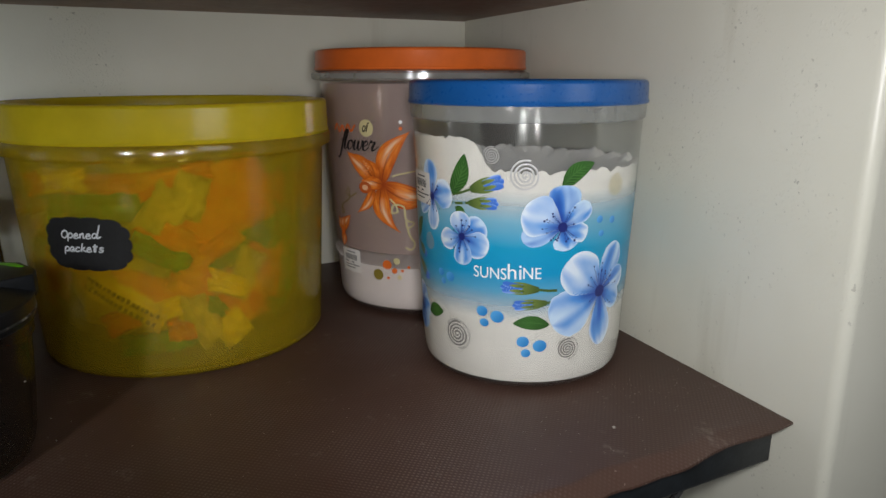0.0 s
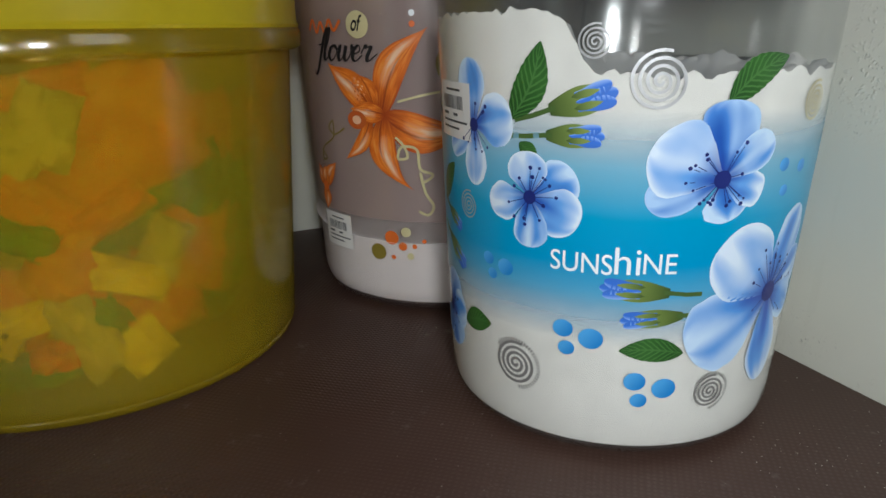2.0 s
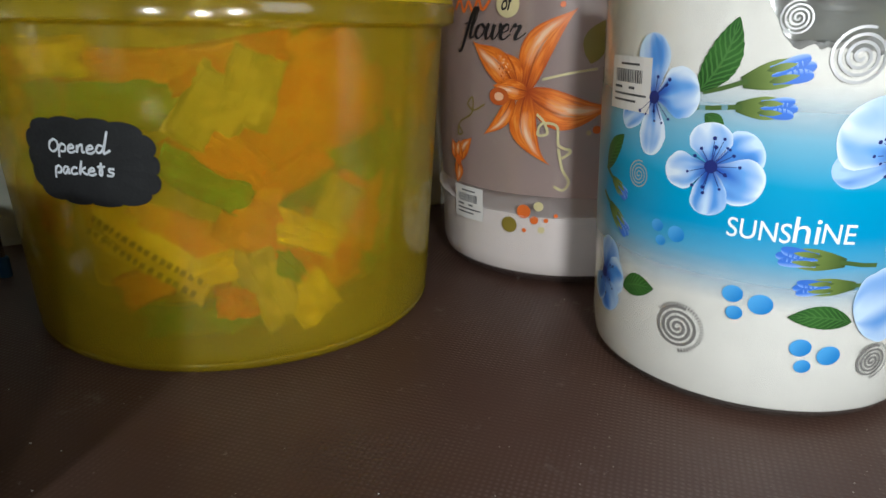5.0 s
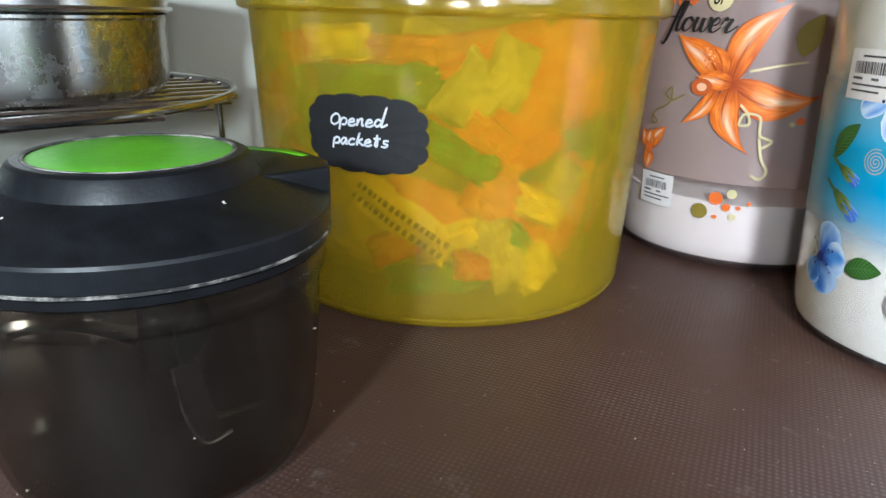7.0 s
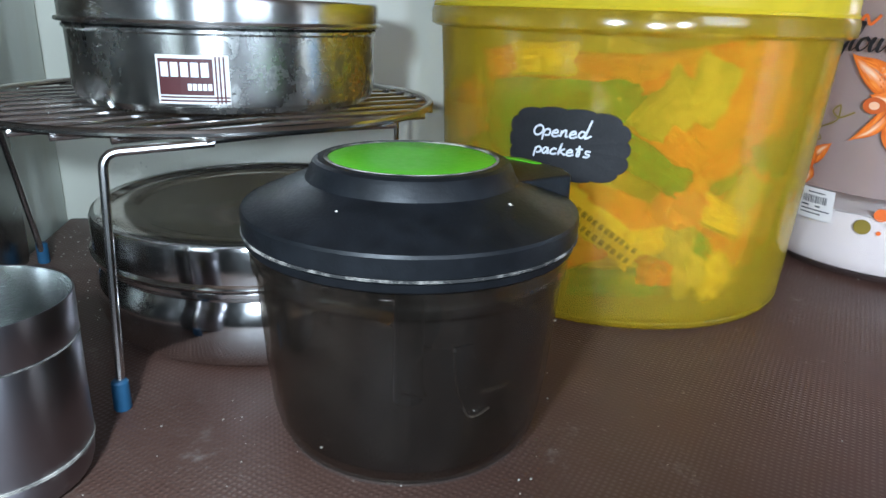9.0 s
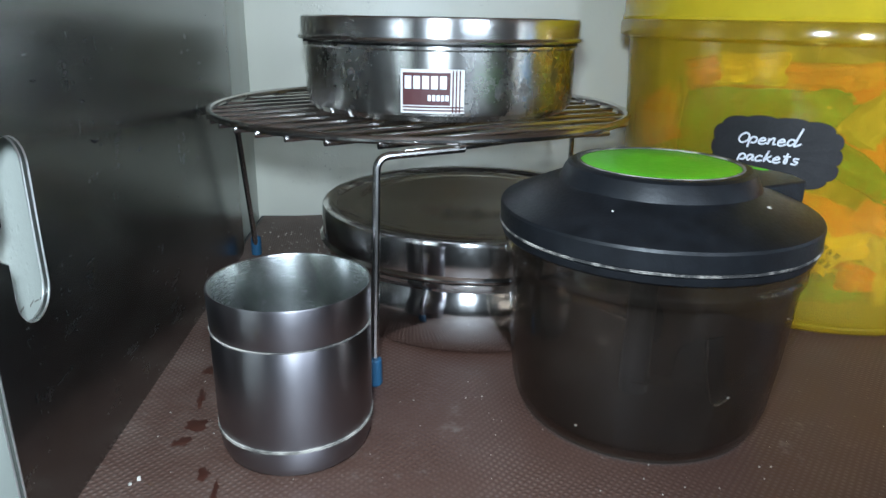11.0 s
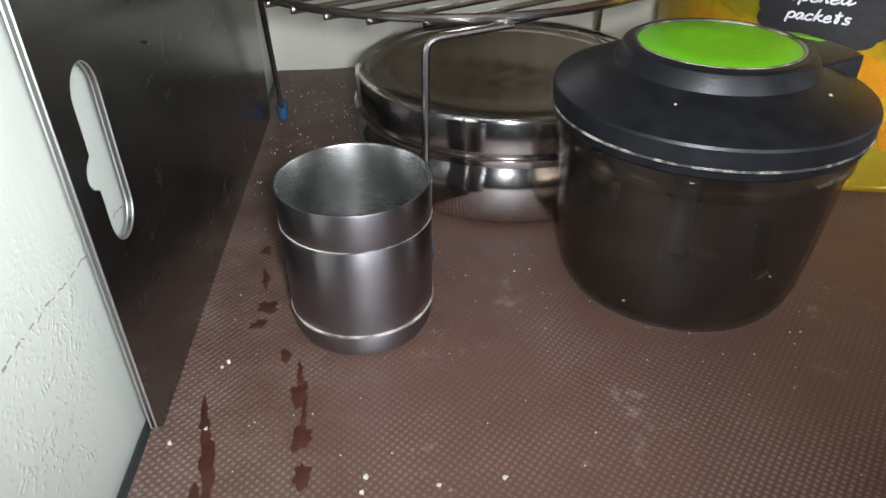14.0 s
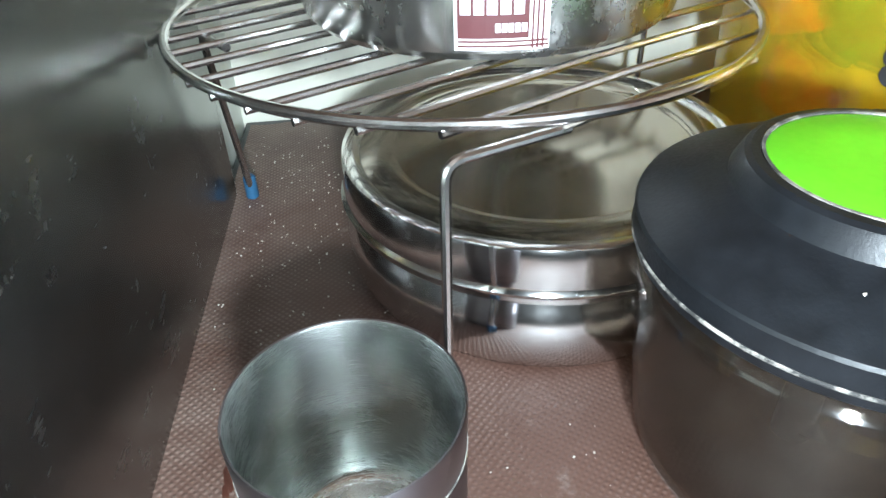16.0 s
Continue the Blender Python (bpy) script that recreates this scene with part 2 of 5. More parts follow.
CLEAR = clear_plastic("clear_plastic", (0.975, 0.98, 0.975), (0.75, 0.76, 0.74), 0.04)
CLEAR_RIM = clear_plastic("clear_rim_plastic", (0.86, 0.88, 0.87), (0.78, 0.79, 0.77), 0.30)
MAUVE = clear_plastic("smoky_mauve_plastic", (0.98, 0.965, 0.96), (0.70, 0.60, 0.57), 0.05)
MAUVE_FILM = clear_plastic("mauve_film", (0.95, 0.88, 0.865), (0.80, 0.66, 0.62), 0.72, 0.3)
YELLOW = clear_plastic("yellow_tub_plastic", (0.985, 0.93, 0.50), (0.88, 0.68, 0.040), 0.27, 0.12, haze=0.65)
YELLOW_LID = clear_plastic("yellow_lid_plastic", (0.93, 0.80, 0.10), (0.90, 0.76, 0.035), 0.80, 0.2)
SMOKE_DARK = clear_plastic("dark_smoke_plastic", (0.46, 0.44, 0.41), (0.085, 0.073, 0.062), 0.16, 0.10)
SMOKE = clear_plastic("smoke_plastic", (0.68, 0.64, 0.59), (0.105, 0.088, 0.072), 0.085, 0.07, scuff=0.15)
LID_BLACK = paint("black_lid_plastic", (0.0070, 0.0080, 0.0098), 0.42, 0.35, 120, spec=0.32)
GREEN = paint("green_plastic", (0.13, 0.50, 0.012), 0.38, 0.08)
FLOUR = paint("flour", (0.88, 0.85, 0.80), 0.9, 0.05, 160, 0.001)
SALT = paint("white_powder", (0.88, 0.86, 0.84), 0.85, 0.05, 200, 0.001)
CRUMB = paint("crumb_white", (0.46, 0.43, 0.38), 0.85, 0.2)
STAIN = paint("wet_stain", (0.048, 0.0165, 0.0105), 0.40, 0.3)
CHALK_BLACK = paint("chalkboard_sticker", (0.010, 0.010, 0.011), 0.6, 0.3, 100)
CHALK = paint("chalk_ink", (0.66, 0.68, 0.72), 0.8, 0.15, 500)
WHITE_PAPER = paint("white_sticker", (0.74, 0.72, 0.69), 0.55, 0.05)
MAROON = paint("maroon_print", (0.075, 0.012, 0.014), 0.5)
INK = paint("black_ink", (0.012, 0.011, 0.012), 0.5)
CABLE = paint("black_cable", (0.012, 0.012, 0.012), 0.5)

# ---- mesh helpers ----
def part(name, bm, material, parent=None, label="", smooth=True, crease=32):
    """Links a bmesh as one mesh object, under a thing or a part where one is given."""
    bmesh.ops.recalc_face_normals(bm, faces=bm.faces)
    mesh = bpy.data.meshes.new(name)
    bm.to_mesh(mesh)
    bm.free()
    mesh.materials.append(material)
    if smooth:
        for p in mesh.polygons:
            p.use_smooth = True
        mesh.set_sharp_from_angle(angle=radians(crease))
    ob = new(name, mesh)
    if parent is not None:
        ob.parent = parent
    if label:
        ob["label"] = label
    return ob


def thing(name, at, label, category, group="", kind="", turn=0.0):
    ob = new(name)
    ob.empty_display_size = 0.02
    ob.matrix_basis = pose(*at, 0, 0, turn)
    return tagged(ob, label, category, group, kind)


def lathe(profile, seg=96, closed=False, a0=0.0, a1=360.0):
    """Turns a profile of (radius, height) round the z axis."""
    bm = bmesh.new()
    full = abs(a1 - a0) >= 360
    count = seg if full else seg + 1
    rings = []
    for r, z in profile:
        if r < 1e-6:
            rings.append([bm.verts.new((0, 0, z))] * count)
        else:
            rings.append([bm.verts.new((r * math.cos(radians(a0 + (a1 - a0) * i / seg)), r * math.sin(radians(a0 + (a1 - a0) * i / seg)), z)) for i in range(count)])
    pairs = list(zip(rings, rings[1:]))
    if closed:
        pairs.append((rings[-1], rings[0]))
    for low, high in pairs:
        for i in range(seg):
            j = (i + 1) % count
            vs = []
            for v in (low[i], low[j], high[j], high[i]):
                if v not in vs:
                    vs.append(v)
            if len(vs) > 2:
                bm.faces.new(vs)
    return bm


def arc(cx, cz, r, a0, a1, n=6):
    return [(cx + r * math.cos(radians(a0 + (a1 - a0) * i / n)), cz + r * math.sin(radians(a0 + (a1 - a0) * i / n))) for i in range(n + 1)]


def box(bm, lo, hi, bevel=0.0):
    made = bmesh.ops.create_cube(bm, size=1.0, matrix=Matrix.LocRotScale([(a + b) / 2 for a, b in zip(lo, hi)], None, [b - a for a, b in zip(lo, hi)]))
    if bevel:
        edges = {e for v in made["verts"] for e in v.link_edges}
        bmesh.ops.bevel(bm, geom=list(edges), offset=bevel, segments=2, profile=0.5, affect="EDGES")
    return bm


def tube(bm, points, r, seg=8, closed=False, taper=None):
    """Sweeps a round wire along points."""
    pts = [Vector(p) for p in points]
    n = len(pts)
    rings, up = [], None
    for i, p in enumerate(pts):
        a = pts[(i - 1) % n] if closed or i else p
        b = pts[(i + 1) % n] if closed or i < n - 1 else p
        d = (b - a).normalized()
        if up is None:
            up = d.orthogonal().normalized()
        up = (up - d * up.dot(d)).normalized()
        side = d.cross(up)
        rr = r * (taper[i] if taper else 1)
        rings.append([bm.verts.new(p + rr * (math.cos(k * 2 * math.pi / seg) * up + math.sin(k * 2 * math.pi / seg) * side)) for k in range(seg)])
    pairs = list(zip(rings, rings[1:])) + ([(rings[-1], rings[0])] if closed else [])
    for u, w in pairs:
        for k in range(seg):
            bm.faces.new((u[k], u[(k + 1) % seg], w[(k + 1) % seg], w[k]))
    if not closed:
        bm.faces.new(rings[0])
        bm.faces.new(rings[-1])
    return bm


def rounded(points, r, n=5):
    """A polyline with its inner corners rounded."""
    pts = [Vector(p) for p in points]
    out = [pts[0]]
    for a, b, c in zip(pts, pts[1:], pts[2:]):
        u, w = (a - b).normalized(), (c - b).normalized()
        for i in range(n + 1):
            t = i / n
            out.append((b + u * r) * (1 - t) ** 2 + b * 2 * t * (1 - t) + (b + w * r) * t ** 2)
    return out + [pts[-1]]


# ---- the shelf niche ----
U0, U1, V1, TOP = -0.331, 0.352, 0.688, 0.251


def wall_x(y):
    """The face of the right wall, which is not quite square to the back."""
    return 0.3215 + 0.062 * (y - 0.2265)



def slab(name, lo, hi, material, label, category, bevel=0.0, cuts=0):
    bm = box(bmesh.new(), lo, hi, bevel)
    if cuts:
        bmesh.ops.subdivide_edges(bm, edges=bm.edges, cuts=cuts, use_grid_fill=True)
    ob = part(name, bm, material, smooth=False)
    return tagged(ob, label, category, kind="structure")


slab("wall_back", (-0.60, V1, -0.40), (0.60, V1 + 0.12, 0.70), WALL, "off-white painted plaster wall behind the shelf", "wall")
bm = bmesh.new()
_plan = ((wall_x(0.206), 0.206), (1.20, 0.206), (1.20, V1), (wall_x(V1), V1))
_low, _high = ([bm.verts.new((x, y, z)) for x, y in _plan] for z in (-0.95, 1.30))
bm.faces.new(_low)
bm.faces.new(_high)
for i in range(4):
    bm.faces.new((_low[i], _low[i - 1], _high[i - 1], _high[i]))
bmesh.ops.bevel(bm, geom=bm.edges[:], offset=0.007, segments=5, profile=0.5, affect="EDGES")
tagged(part("wall_right", bm, WALL, crease=40), "off-white blistered plaster wall beside the shelf", "wall", kind="structure")
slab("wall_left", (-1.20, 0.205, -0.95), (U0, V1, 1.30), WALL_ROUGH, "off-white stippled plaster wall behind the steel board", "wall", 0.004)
slab("wall_above", (U0, 0.26, 0.55), (U1, V1, 1.30), WALL, "off-white plaster wall above the niche", "wall")
slab("wall_below", (U0, 0.26, -0.95), (U1, V1, -0.40), WALL, "off-white plaster wall below the niche", "wall")
slab("upper_niche_top", (U0, 0.26, 0.53), (U1, V1, 0.55), BOARD_UNDER, "brown board closing the niche above", "shelf")
slab("ceiling", (U0, 0.245, TOP), (U1, V1, TOP + 0.022), BOARD_UNDER, "brown underside of the shelf above", "ceiling")
slab("shelf", (U0 + 0.001, 0.2385, -0.0290), (0.3172, V1 - 0.001, -0.0022), STONE, "black stone shelf slab under the mat", "shelf", 0.0015)
slab("lower_shelf", (U0, 0.25, -0.40), (U1, V1, -0.37), STONE, "dark shelf below", "shelf")


def shelf_mat():
    nu, nv = 130, 84
    bm = bmesh.new()
    grid = []
    for j in range(nv + 1):
        row = []
        for i in range(nu + 1):
            s, t = i / nu, (j / nv) ** 1.7
            u = U0 + 0.0065 + (0.321 - U0 - 0.0075) * s
            front = 0.2290 + 0.004 * noise.noise((u * 16, 3.1, 0)) + 0.003 * noise.noise((u * 45, 7.7, 0))
            back = 0.6845 - 0.010 * max(0.0, (0.10 - s) / 0.10) + 0.002 * noise.noise((u * 20, 1.7, 0))
            v = front + (back - front) * t
            u += s * (wall_x(v) - 0.321)
            z = 0.0
            if t < 0.022:
                k = (0.022 - t) / 0.022
                droop = 0.35 + 0.65 * math.exp(-((u - 0.185) / 0.055) ** 2) + 0.5 * noise.noise((u * 11, 9.0, 0))
                z -= 0.0062 * k * max(0.0, droop) * min(1.0, (0.321 - u) / 0.03)
            if s < 0.012:
                z += 0.0012 * (0.012 - s) / 0.012
            row.append(bm.verts.new((u, v, z)))
        grid.append(row)
    for a, b in zip(grid, grid[1:]):
        for i in range(nu):
            bm.faces.new((a[i], a[i + 1], b[i + 1], b[i]))
    ext = bmesh.ops.extrude_face_region(bm, geom=bm.faces[:])
    for el in ext["geom"]:
        if isinstance(el, bmesh.types.BMVert):
            el.co.z -= 0.0016
    return tagged(part("shelf_mat", bm, MAT), "brown woven vinyl mat with dust covering the shelf", "shelf mat")


shelf_mat()

# unseen kitchen added to close the place; its window opening is invented
slab("floor", (-1.20, -1.60, -1.00), (1.20, V1, -0.95), ROOM, "plain floor of the added, unseen kitchen", "floor")
slab("room_ceiling", (-1.20, -1.60, 1.30), (1.20, V1, 1.35), ROOM, "plain ceiling of the added, unseen kitchen", "ceiling")
slab("wall_west", (-1.25, -1.60, -0.95), (-1.20, V1, 1.30), ROOM, "plain wall of the added, unseen kitchen", "wall")
slab("wall_east", (1.20, -1.60, -0.95), (1.25, V1, 1.30), ROOM, "plain wall of the added, unseen kitchen", "wall")
slab("wall_south_low", (-1.20, -1.65, -0.95), (1.20, -1.60, 0.40), ROOM, "plain unseen kitchen wall below the invented window", "wall")
slab("wall_south_high", (-1.20, -1.65, 1.20), (1.20, -1.60, 1.30), ROOM, "plain unseen kitchen wall above the invented window", "wall")
slab("wall_south_west", (-1.20, -1.65, 0.40), (0.35, -1.60, 1.20), ROOM, "plain unseen kitchen wall beside the invented window", "wall")
slab("wall_south_east", (1.15, -1.65, 0.40), (1.20, -1.60, 1.20), ROOM, "plain unseen kitchen wall beside the invented window", "wall")

# ---- jars and tubs ----
def jar_profile(r_foot, r_low, z_low, r_top, z_top, wall):
    """Outer then inner profile of a moulded jar with a rounded foot."""
    outer = [(0, 0.0022), (r_foot - 0.006, 0.0022), (r_foot - 0.003, 0.0), (r_foot, 0.0002)]
    for i in range(1, 7):
        a = radians(90 * i / 6)
        outer.append((r_foot + (r_low - r_foot) * math.sin(a), z_low * (1 - math.cos(a))))
    outer += [(r_low + (r_top - r_low) * k / 6, z_low + (z_top - z_low) * k / 6) for k in range(1, 7)]
    inner = [(r - wall, max(z, 0.0035)) for r, z in reversed(outer[3:])]
    return outer + inner + [(0, 0.0035)]


def body_radius(z, r_low, z_low, r_top, z_top):
    return r_low + (r_top - r_low) * (z - z_low) / (z_top - z_low)


def pressed_lid(parent, material, r, z0, z1, sink, rim, label=""):
    prof = [(r - 0.0025, z0), (r, z0 + 0.0006), (r + 0.0004, z0 + 0.002), (r - 0.0004, z0 + 0.0034)]
    prof += arc(r - 0.0035, z1 - 0.003, 0.003, 10, 90, 5)
    prof += arc(r - rim, z1 - 0.003, 0.003, 90, 175, 5)
    prof += [(r - rim - 0.0035, z1 - sink), (r - rim - 0.012, z1 - sink - 0.0004), (r * 0.45, z1 - sink + 0.0004), (r * 0.44, z1 - sink + 0.0012), (0, z1 - sink + 0.0012)]
    under = [(0, z1 - sink - 0.0012), (r - rim - 0.004, z1 - sink - 0.002), (r - 0.0045, z1 - 0.007), (r - 0.0045, z0)]
    return part("lid", lathe(prof + under, 128, closed=False), material, parent, label)


BLUE = dict(r_low=0.0692, z_low=0.015, r_top=0.0757, z_top=0.168)
blue_jar = thing("storage_jar", (0.2379, 0.3908, 0.0), "clear plastic jar of flour with blue lid and printed blue flowers", "jar", "storage jars")
part("jar_body", lathe(jar_profile(0.0595, wall=0.0004, **BLUE), 128), CLEAR, blue_jar, "clear plastic wall")
part("collar", lathe([(0.0757, 0.1675), (0.0768, 0.1685), (0.0772, 0.1720), (0.0772, 0.1775), (0.0742, 0.1775), (0.0741, 0.1675)], 128, True), CLEAR_RIM, blue_jar)
pressed_lid(blue_jar, LID_BLUE, 0.0783, 0.1766, 0.1915, 0.0035, 0.004, "glossy blue plastic lid")


def filling(parent, name, material, inside, top_at, seg=120, label=""):
    """Loose filling inside a jar: follows the wall, with an uneven top."""
    bm = bmesh.new()
    rings = []
    steps = 14
    for k in range(steps + 1):
        ring = []
        for i in range(seg):
            a = 2 * math.pi * i / seg
            z = 0.0062 + (top_at(a, 1.0) - 0.0062) * k / steps
            r = inside(z)
            ring.append(bm.verts.new((r * math.cos(a), r * math.sin(a), z)))
        rings.append(ring)
    for q in (0.985, 0.96, 0.92, 0.86, 0.78, 0.68, 0.56, 0.42, 0.26, 0.10):
        ring = []
        for i in range(seg):
            a = 2 * math.pi * i / seg
            ring.append(bm.verts.new((q * inside(0.1) * math.cos(a), q * inside(0.1) * math.sin(a), top_at(a, q))))
        rings.append(ring)
    for a, b in zip(rings, rings[1:]):
        for i in range(seg):
            bm.faces.new((a[i], a[(i + 1) % seg], b[(i + 1) % seg], b[i]))
    bm.faces.new(rings[0])
    bm.faces.new(rings[-1])
    return part(name, bm, material, parent, label)


def blue_inside(z):
    if z < BLUE["z_low"]:
        k = math.sqrt(max(0.0, 1 - (1 - z / BLUE["z_low"]) ** 2))
        return 0.0595 + (BLUE["r_low"] - 0.0595) * k - 0.0006
    return body_radius(z, **BLUE) - 0.0006


def flour_top(a, q):
    d = math.degrees(a) % 360
    heap = 0.0185 / (1 + math.exp(-(217 - d) / 2.2)) if d < 290 else 0.0
    heap *= 1 / (1 + math.exp(-(d - 120) / 14.0))
    x, y = math.cos(a) * q, math.sin(a) * q
    rag = 0.0034 * noise.noise((x * 7, y * 7, 2.0)) + 0.0027 * noise.noise((x * 17, y * 17, 5.0)) + 0.0015 * noise.noise((x * 45, y * 45, 8.0))
    return 0.1400 + heap * max(0.0, 2.2 * q - 1.2) + rag * max(0.0, min(1.0, (q - 0.80) / 0.18)) - 0.030 * (1 - q)


filling(blue_jar, "flour", FLOUR, blue_inside, flour_top, 240, "white flour heaped against the wall")

FLO = dict(r_low=0.0763, z_low=0.016, r_top=0.0873, z_top=0.192)
flower_jar = thing("storage_jar", (0.2359, 0.5522, 0.0), "smoky clear plastic jar with orange lid and orange flower print", "jar", "storage jars")
part("jar_body", lathe(jar_profile(0.065, wall=0.0013, **FLO), 128), MAUVE, flower_jar, "smoky mauve plastic wall")
part("collar", lathe([(0.0872, 0.190), (0.0915, 0.1908), (0.0930, 0.1920), (0.0930, 0.1958), (0.0890, 0.1978), (0.0860, 0.1978), (0.0858, 0.190)], 128, True), CLEAR_RIM, flower_jar)
pressed_lid(flower_jar, LID_ORANGE, 0.0900, 0.1980, 0.2145, 0.004, 0.005, "glossy orange plastic lid")


def flo_inside(z):
    if z < FLO["z_low"]:
        k = math.sqrt(max(0.0, 1 - (1 - z / FLO["z_low"]) ** 2))
        return 0.065 + (FLO["r_low"] - 0.065) * k - 0.0019
    return body_radius(z, **FLO) - 0.0019


part("inner_film", lathe([(body_radius(z, **FLO) - 0.0024, z) for z in (0.054, 0.08, 0.12, 0.16, 0.188)], 96), MAUVE_FILM, flower_jar, "mauve hazy film inside the jar")
filling(flower_jar, "white_powder", SALT, flo_inside, lambda a, q: 0.0485 + 0.006 * math.sin(a + 0.6) * q + 0.0012 * noise.noise((math.cos(a) * 8, math.sin(a) * 8, q)), 120, "white powder in the bottom")

TUB = dict(r_low=0.1026, z_low=0.012, r_top=0.1096, z_top=0.146)
tub = thing("storage_tub", (0.0318, 0.5529, 0.0), "round translucent yellow plastic tub full of opened packets", "tub")
part("foot_rim", lathe([(0.0970, 0.0002), (0.0998, 0.0006), (0.1013, 0.0020), (0.1021, 0.0042), (0.1016, 0.0050), (0.0980, 0.0030)], 160, True), YELLOW, tub, "thick yellow foot rim")
part("tub_body", lathe(jar_profile(0.0962, wall=0.0014, **TUB), 160), YELLOW, tub, "translucent yellow plastic wall")
part("flange", lathe([(0.1095, 0.1432), (0.1128, 0.1438), (0.1152, 0.1452), (0.1156, 0.1515), (0.1146, 0.1538), (0.1085, 0.1538), (0.1085, 0.1432)], 160, True), YELLOW, tub)
pressed_lid(tub, YELLOW_LID, 0.1143, 0.1532, 0.1775, 0.009, 0.007, "yellow plastic lid with raised rim")

# ---- the chopper ----
chopper = thing("food_chopper", (-0.1167, 0.3975, 0.0), "hand-pull chopper with black lid, green cap and smoke-grey bowl", "chopper")
BOWL = [(0, 0.002), (0.043, 0.002), (0.0455, 0.0), (0.0470, 0.0012), (0.0495, 0.006), (0.0512, 0.013), (0.0530, 0.030), (0.0546, 0.052), (0.0552, 0.064), (0.0560, 0.0648), (0.0568, 0.0658), (0.0569, 0.0684), (0.0562, 0.0694), (0.0562, 0.0712), (0.0574, 0.0720), (0.0574, 0.0738)]
part("bowl", lathe(BOWL + [(r - 0.002, max(z, 0.004)) for r, z in reversed(BOWL[3:])] + [(0, 0.004)], 128), SMOKE, chopper, "smoke-grey see-through bowl")
lid = part("lid", lathe([(0.0560, 0.0782), (0.0586, 0.0784), (0.0592, 0.0792), (0.0593, 0.0852), (0.0588, 0.0862), (0.0578, 0.0868), (0.0420, 0.0937), (0.0380, 0.0948), (0.0372, 0.0953), (0.0352, 0.0998), (0.0343, 0.1012), (0.0328, 0.1020), (0.0306, 0.1022), (0.0302, 0.1010), (0, 0.1008), (0, 0.0960), (0.052, 0.085), (0.0555, 0.080)], 128), LID_BLACK, chopper, "matt black plastic lid", crease=17)
part("base_ring", lathe([(0.0452, 0.0003), (0.0472, 0.0003), (0.0474, 0.0012), (0.0452, 0.0012)], 96, True), CLEAR, chopper, "pale clear foot ring")
part("lid_skirt", lathe([(0.0560, 0.0740), (0.0576, 0.0741), (0.0583, 0.0748), (0.0586, 0.0772), (0.0560, 0.0776)], 128, True), LID_BLACK, chopper)
part("cap", lathe([(0.0297, 0.1009), (0.0297, 0.1016), (0.0285, 0.1020), (0.0150, 0.1012), (0, 0.1010)], 96), GREEN, lid, "bright green inset cap")
part("seal_line", lathe([(0.0588, 0.0778), (0.05945, 0.0780), (0.05945, 0.0785), (0.0590, 0.0788)], 160, True), RESIDUE_THIN, lid, "line of dried residue")

# ---- tins, rack, cup ----
upper_tin = thing("steel_tin", (-0.1930, 0.549, 0.1037), "round worn stainless steel tin with paper label, on the wire rack", "tin", "steel tins")
part("tin_body", lathe([(0, 0.0006), (0.066, 0.0002), (0.0712, 0.0010), (0.0745, 0.0042), (0.0755, 0.0085), (0.0757, 0.0338), (0.0768, 0.0348), (0.0768, 0.0360), (0.0757, 0.0368), (0.0745, 0.0368), (0.074, 0.0045), (0, 0.003)], 128), TIN_WORN, upper_tin)
part("lid", lathe([(0.0772, 0.0370), (0.0792, 0.0374), (0.0796, 0.0384), (0.0790, 0.0394), (0.0776, 0.0398), (0.0777, 0.0470), (0.0773, 0.0486), (0.0762, 0.0492), (0.0735, 0.0488), (0.0720, 0.0478), (0.0600, 0.0476), (0, 0.0476), (0, 0.0468), (0.0755, 0.0465), (0.0765, 0.0370)], 128), TIN_SOFT, upper_tin, "polished steel lid with rolled lip")

lower_tin = thing("steel_tin", (-0.1750, 0.517, 0.0), "wide polished stainless steel tin with recessed lid under the rack", "tin", "steel tins")
part("tin_body", lathe([(0, 0.0012), (0.071, 0.0012), (0.0755, 0.0), (0.0782, 0.0006), (0.0808, 0.0030), (0.0828, 0.0082), (0.0840, 0.0140), (0.0844, 0.0195), (0.0837, 0.0250), (0.0815, 0.0295), (0.0805, 0.0320), (0.0818, 0.0340), (0.0835, 0.0352), (0.0835, 0.0368), (0.0820, 0.0376), (0.0800, 0.0376), (0.080, 0.006), (0, 0.004)], 128), TIN, lower_tin)
part("lid", lathe([(0.0826, 0.0378), (0.0848, 0.0382), (0.0852, 0.0392), (0.0846, 0.0402), (0.0838, 0.0410), (0.0838, 0.0550), (0.0830, 0.0568), (0.0812, 0.0576), (0.0785, 0.0574), (0.0770, 0.0560), (0.0755, 0.0552), (0.0740, 0.0540), (0.0815, 0.0545), (0.0820, 0.0378)], 128), TIN, lower_tin, "polished lid with recessed dark top")

part("lid_panel", lathe([(0.0757, 0.0554), (0.0745, 0.0555), (0.0655, 0.0562), (0.0632, 0.0553), (0.0612, 0.0549), (0.030, 0.0551), (0, 0.0552)], 128), MIRROR, lower_tin, "dark mirror-like recessed panel")

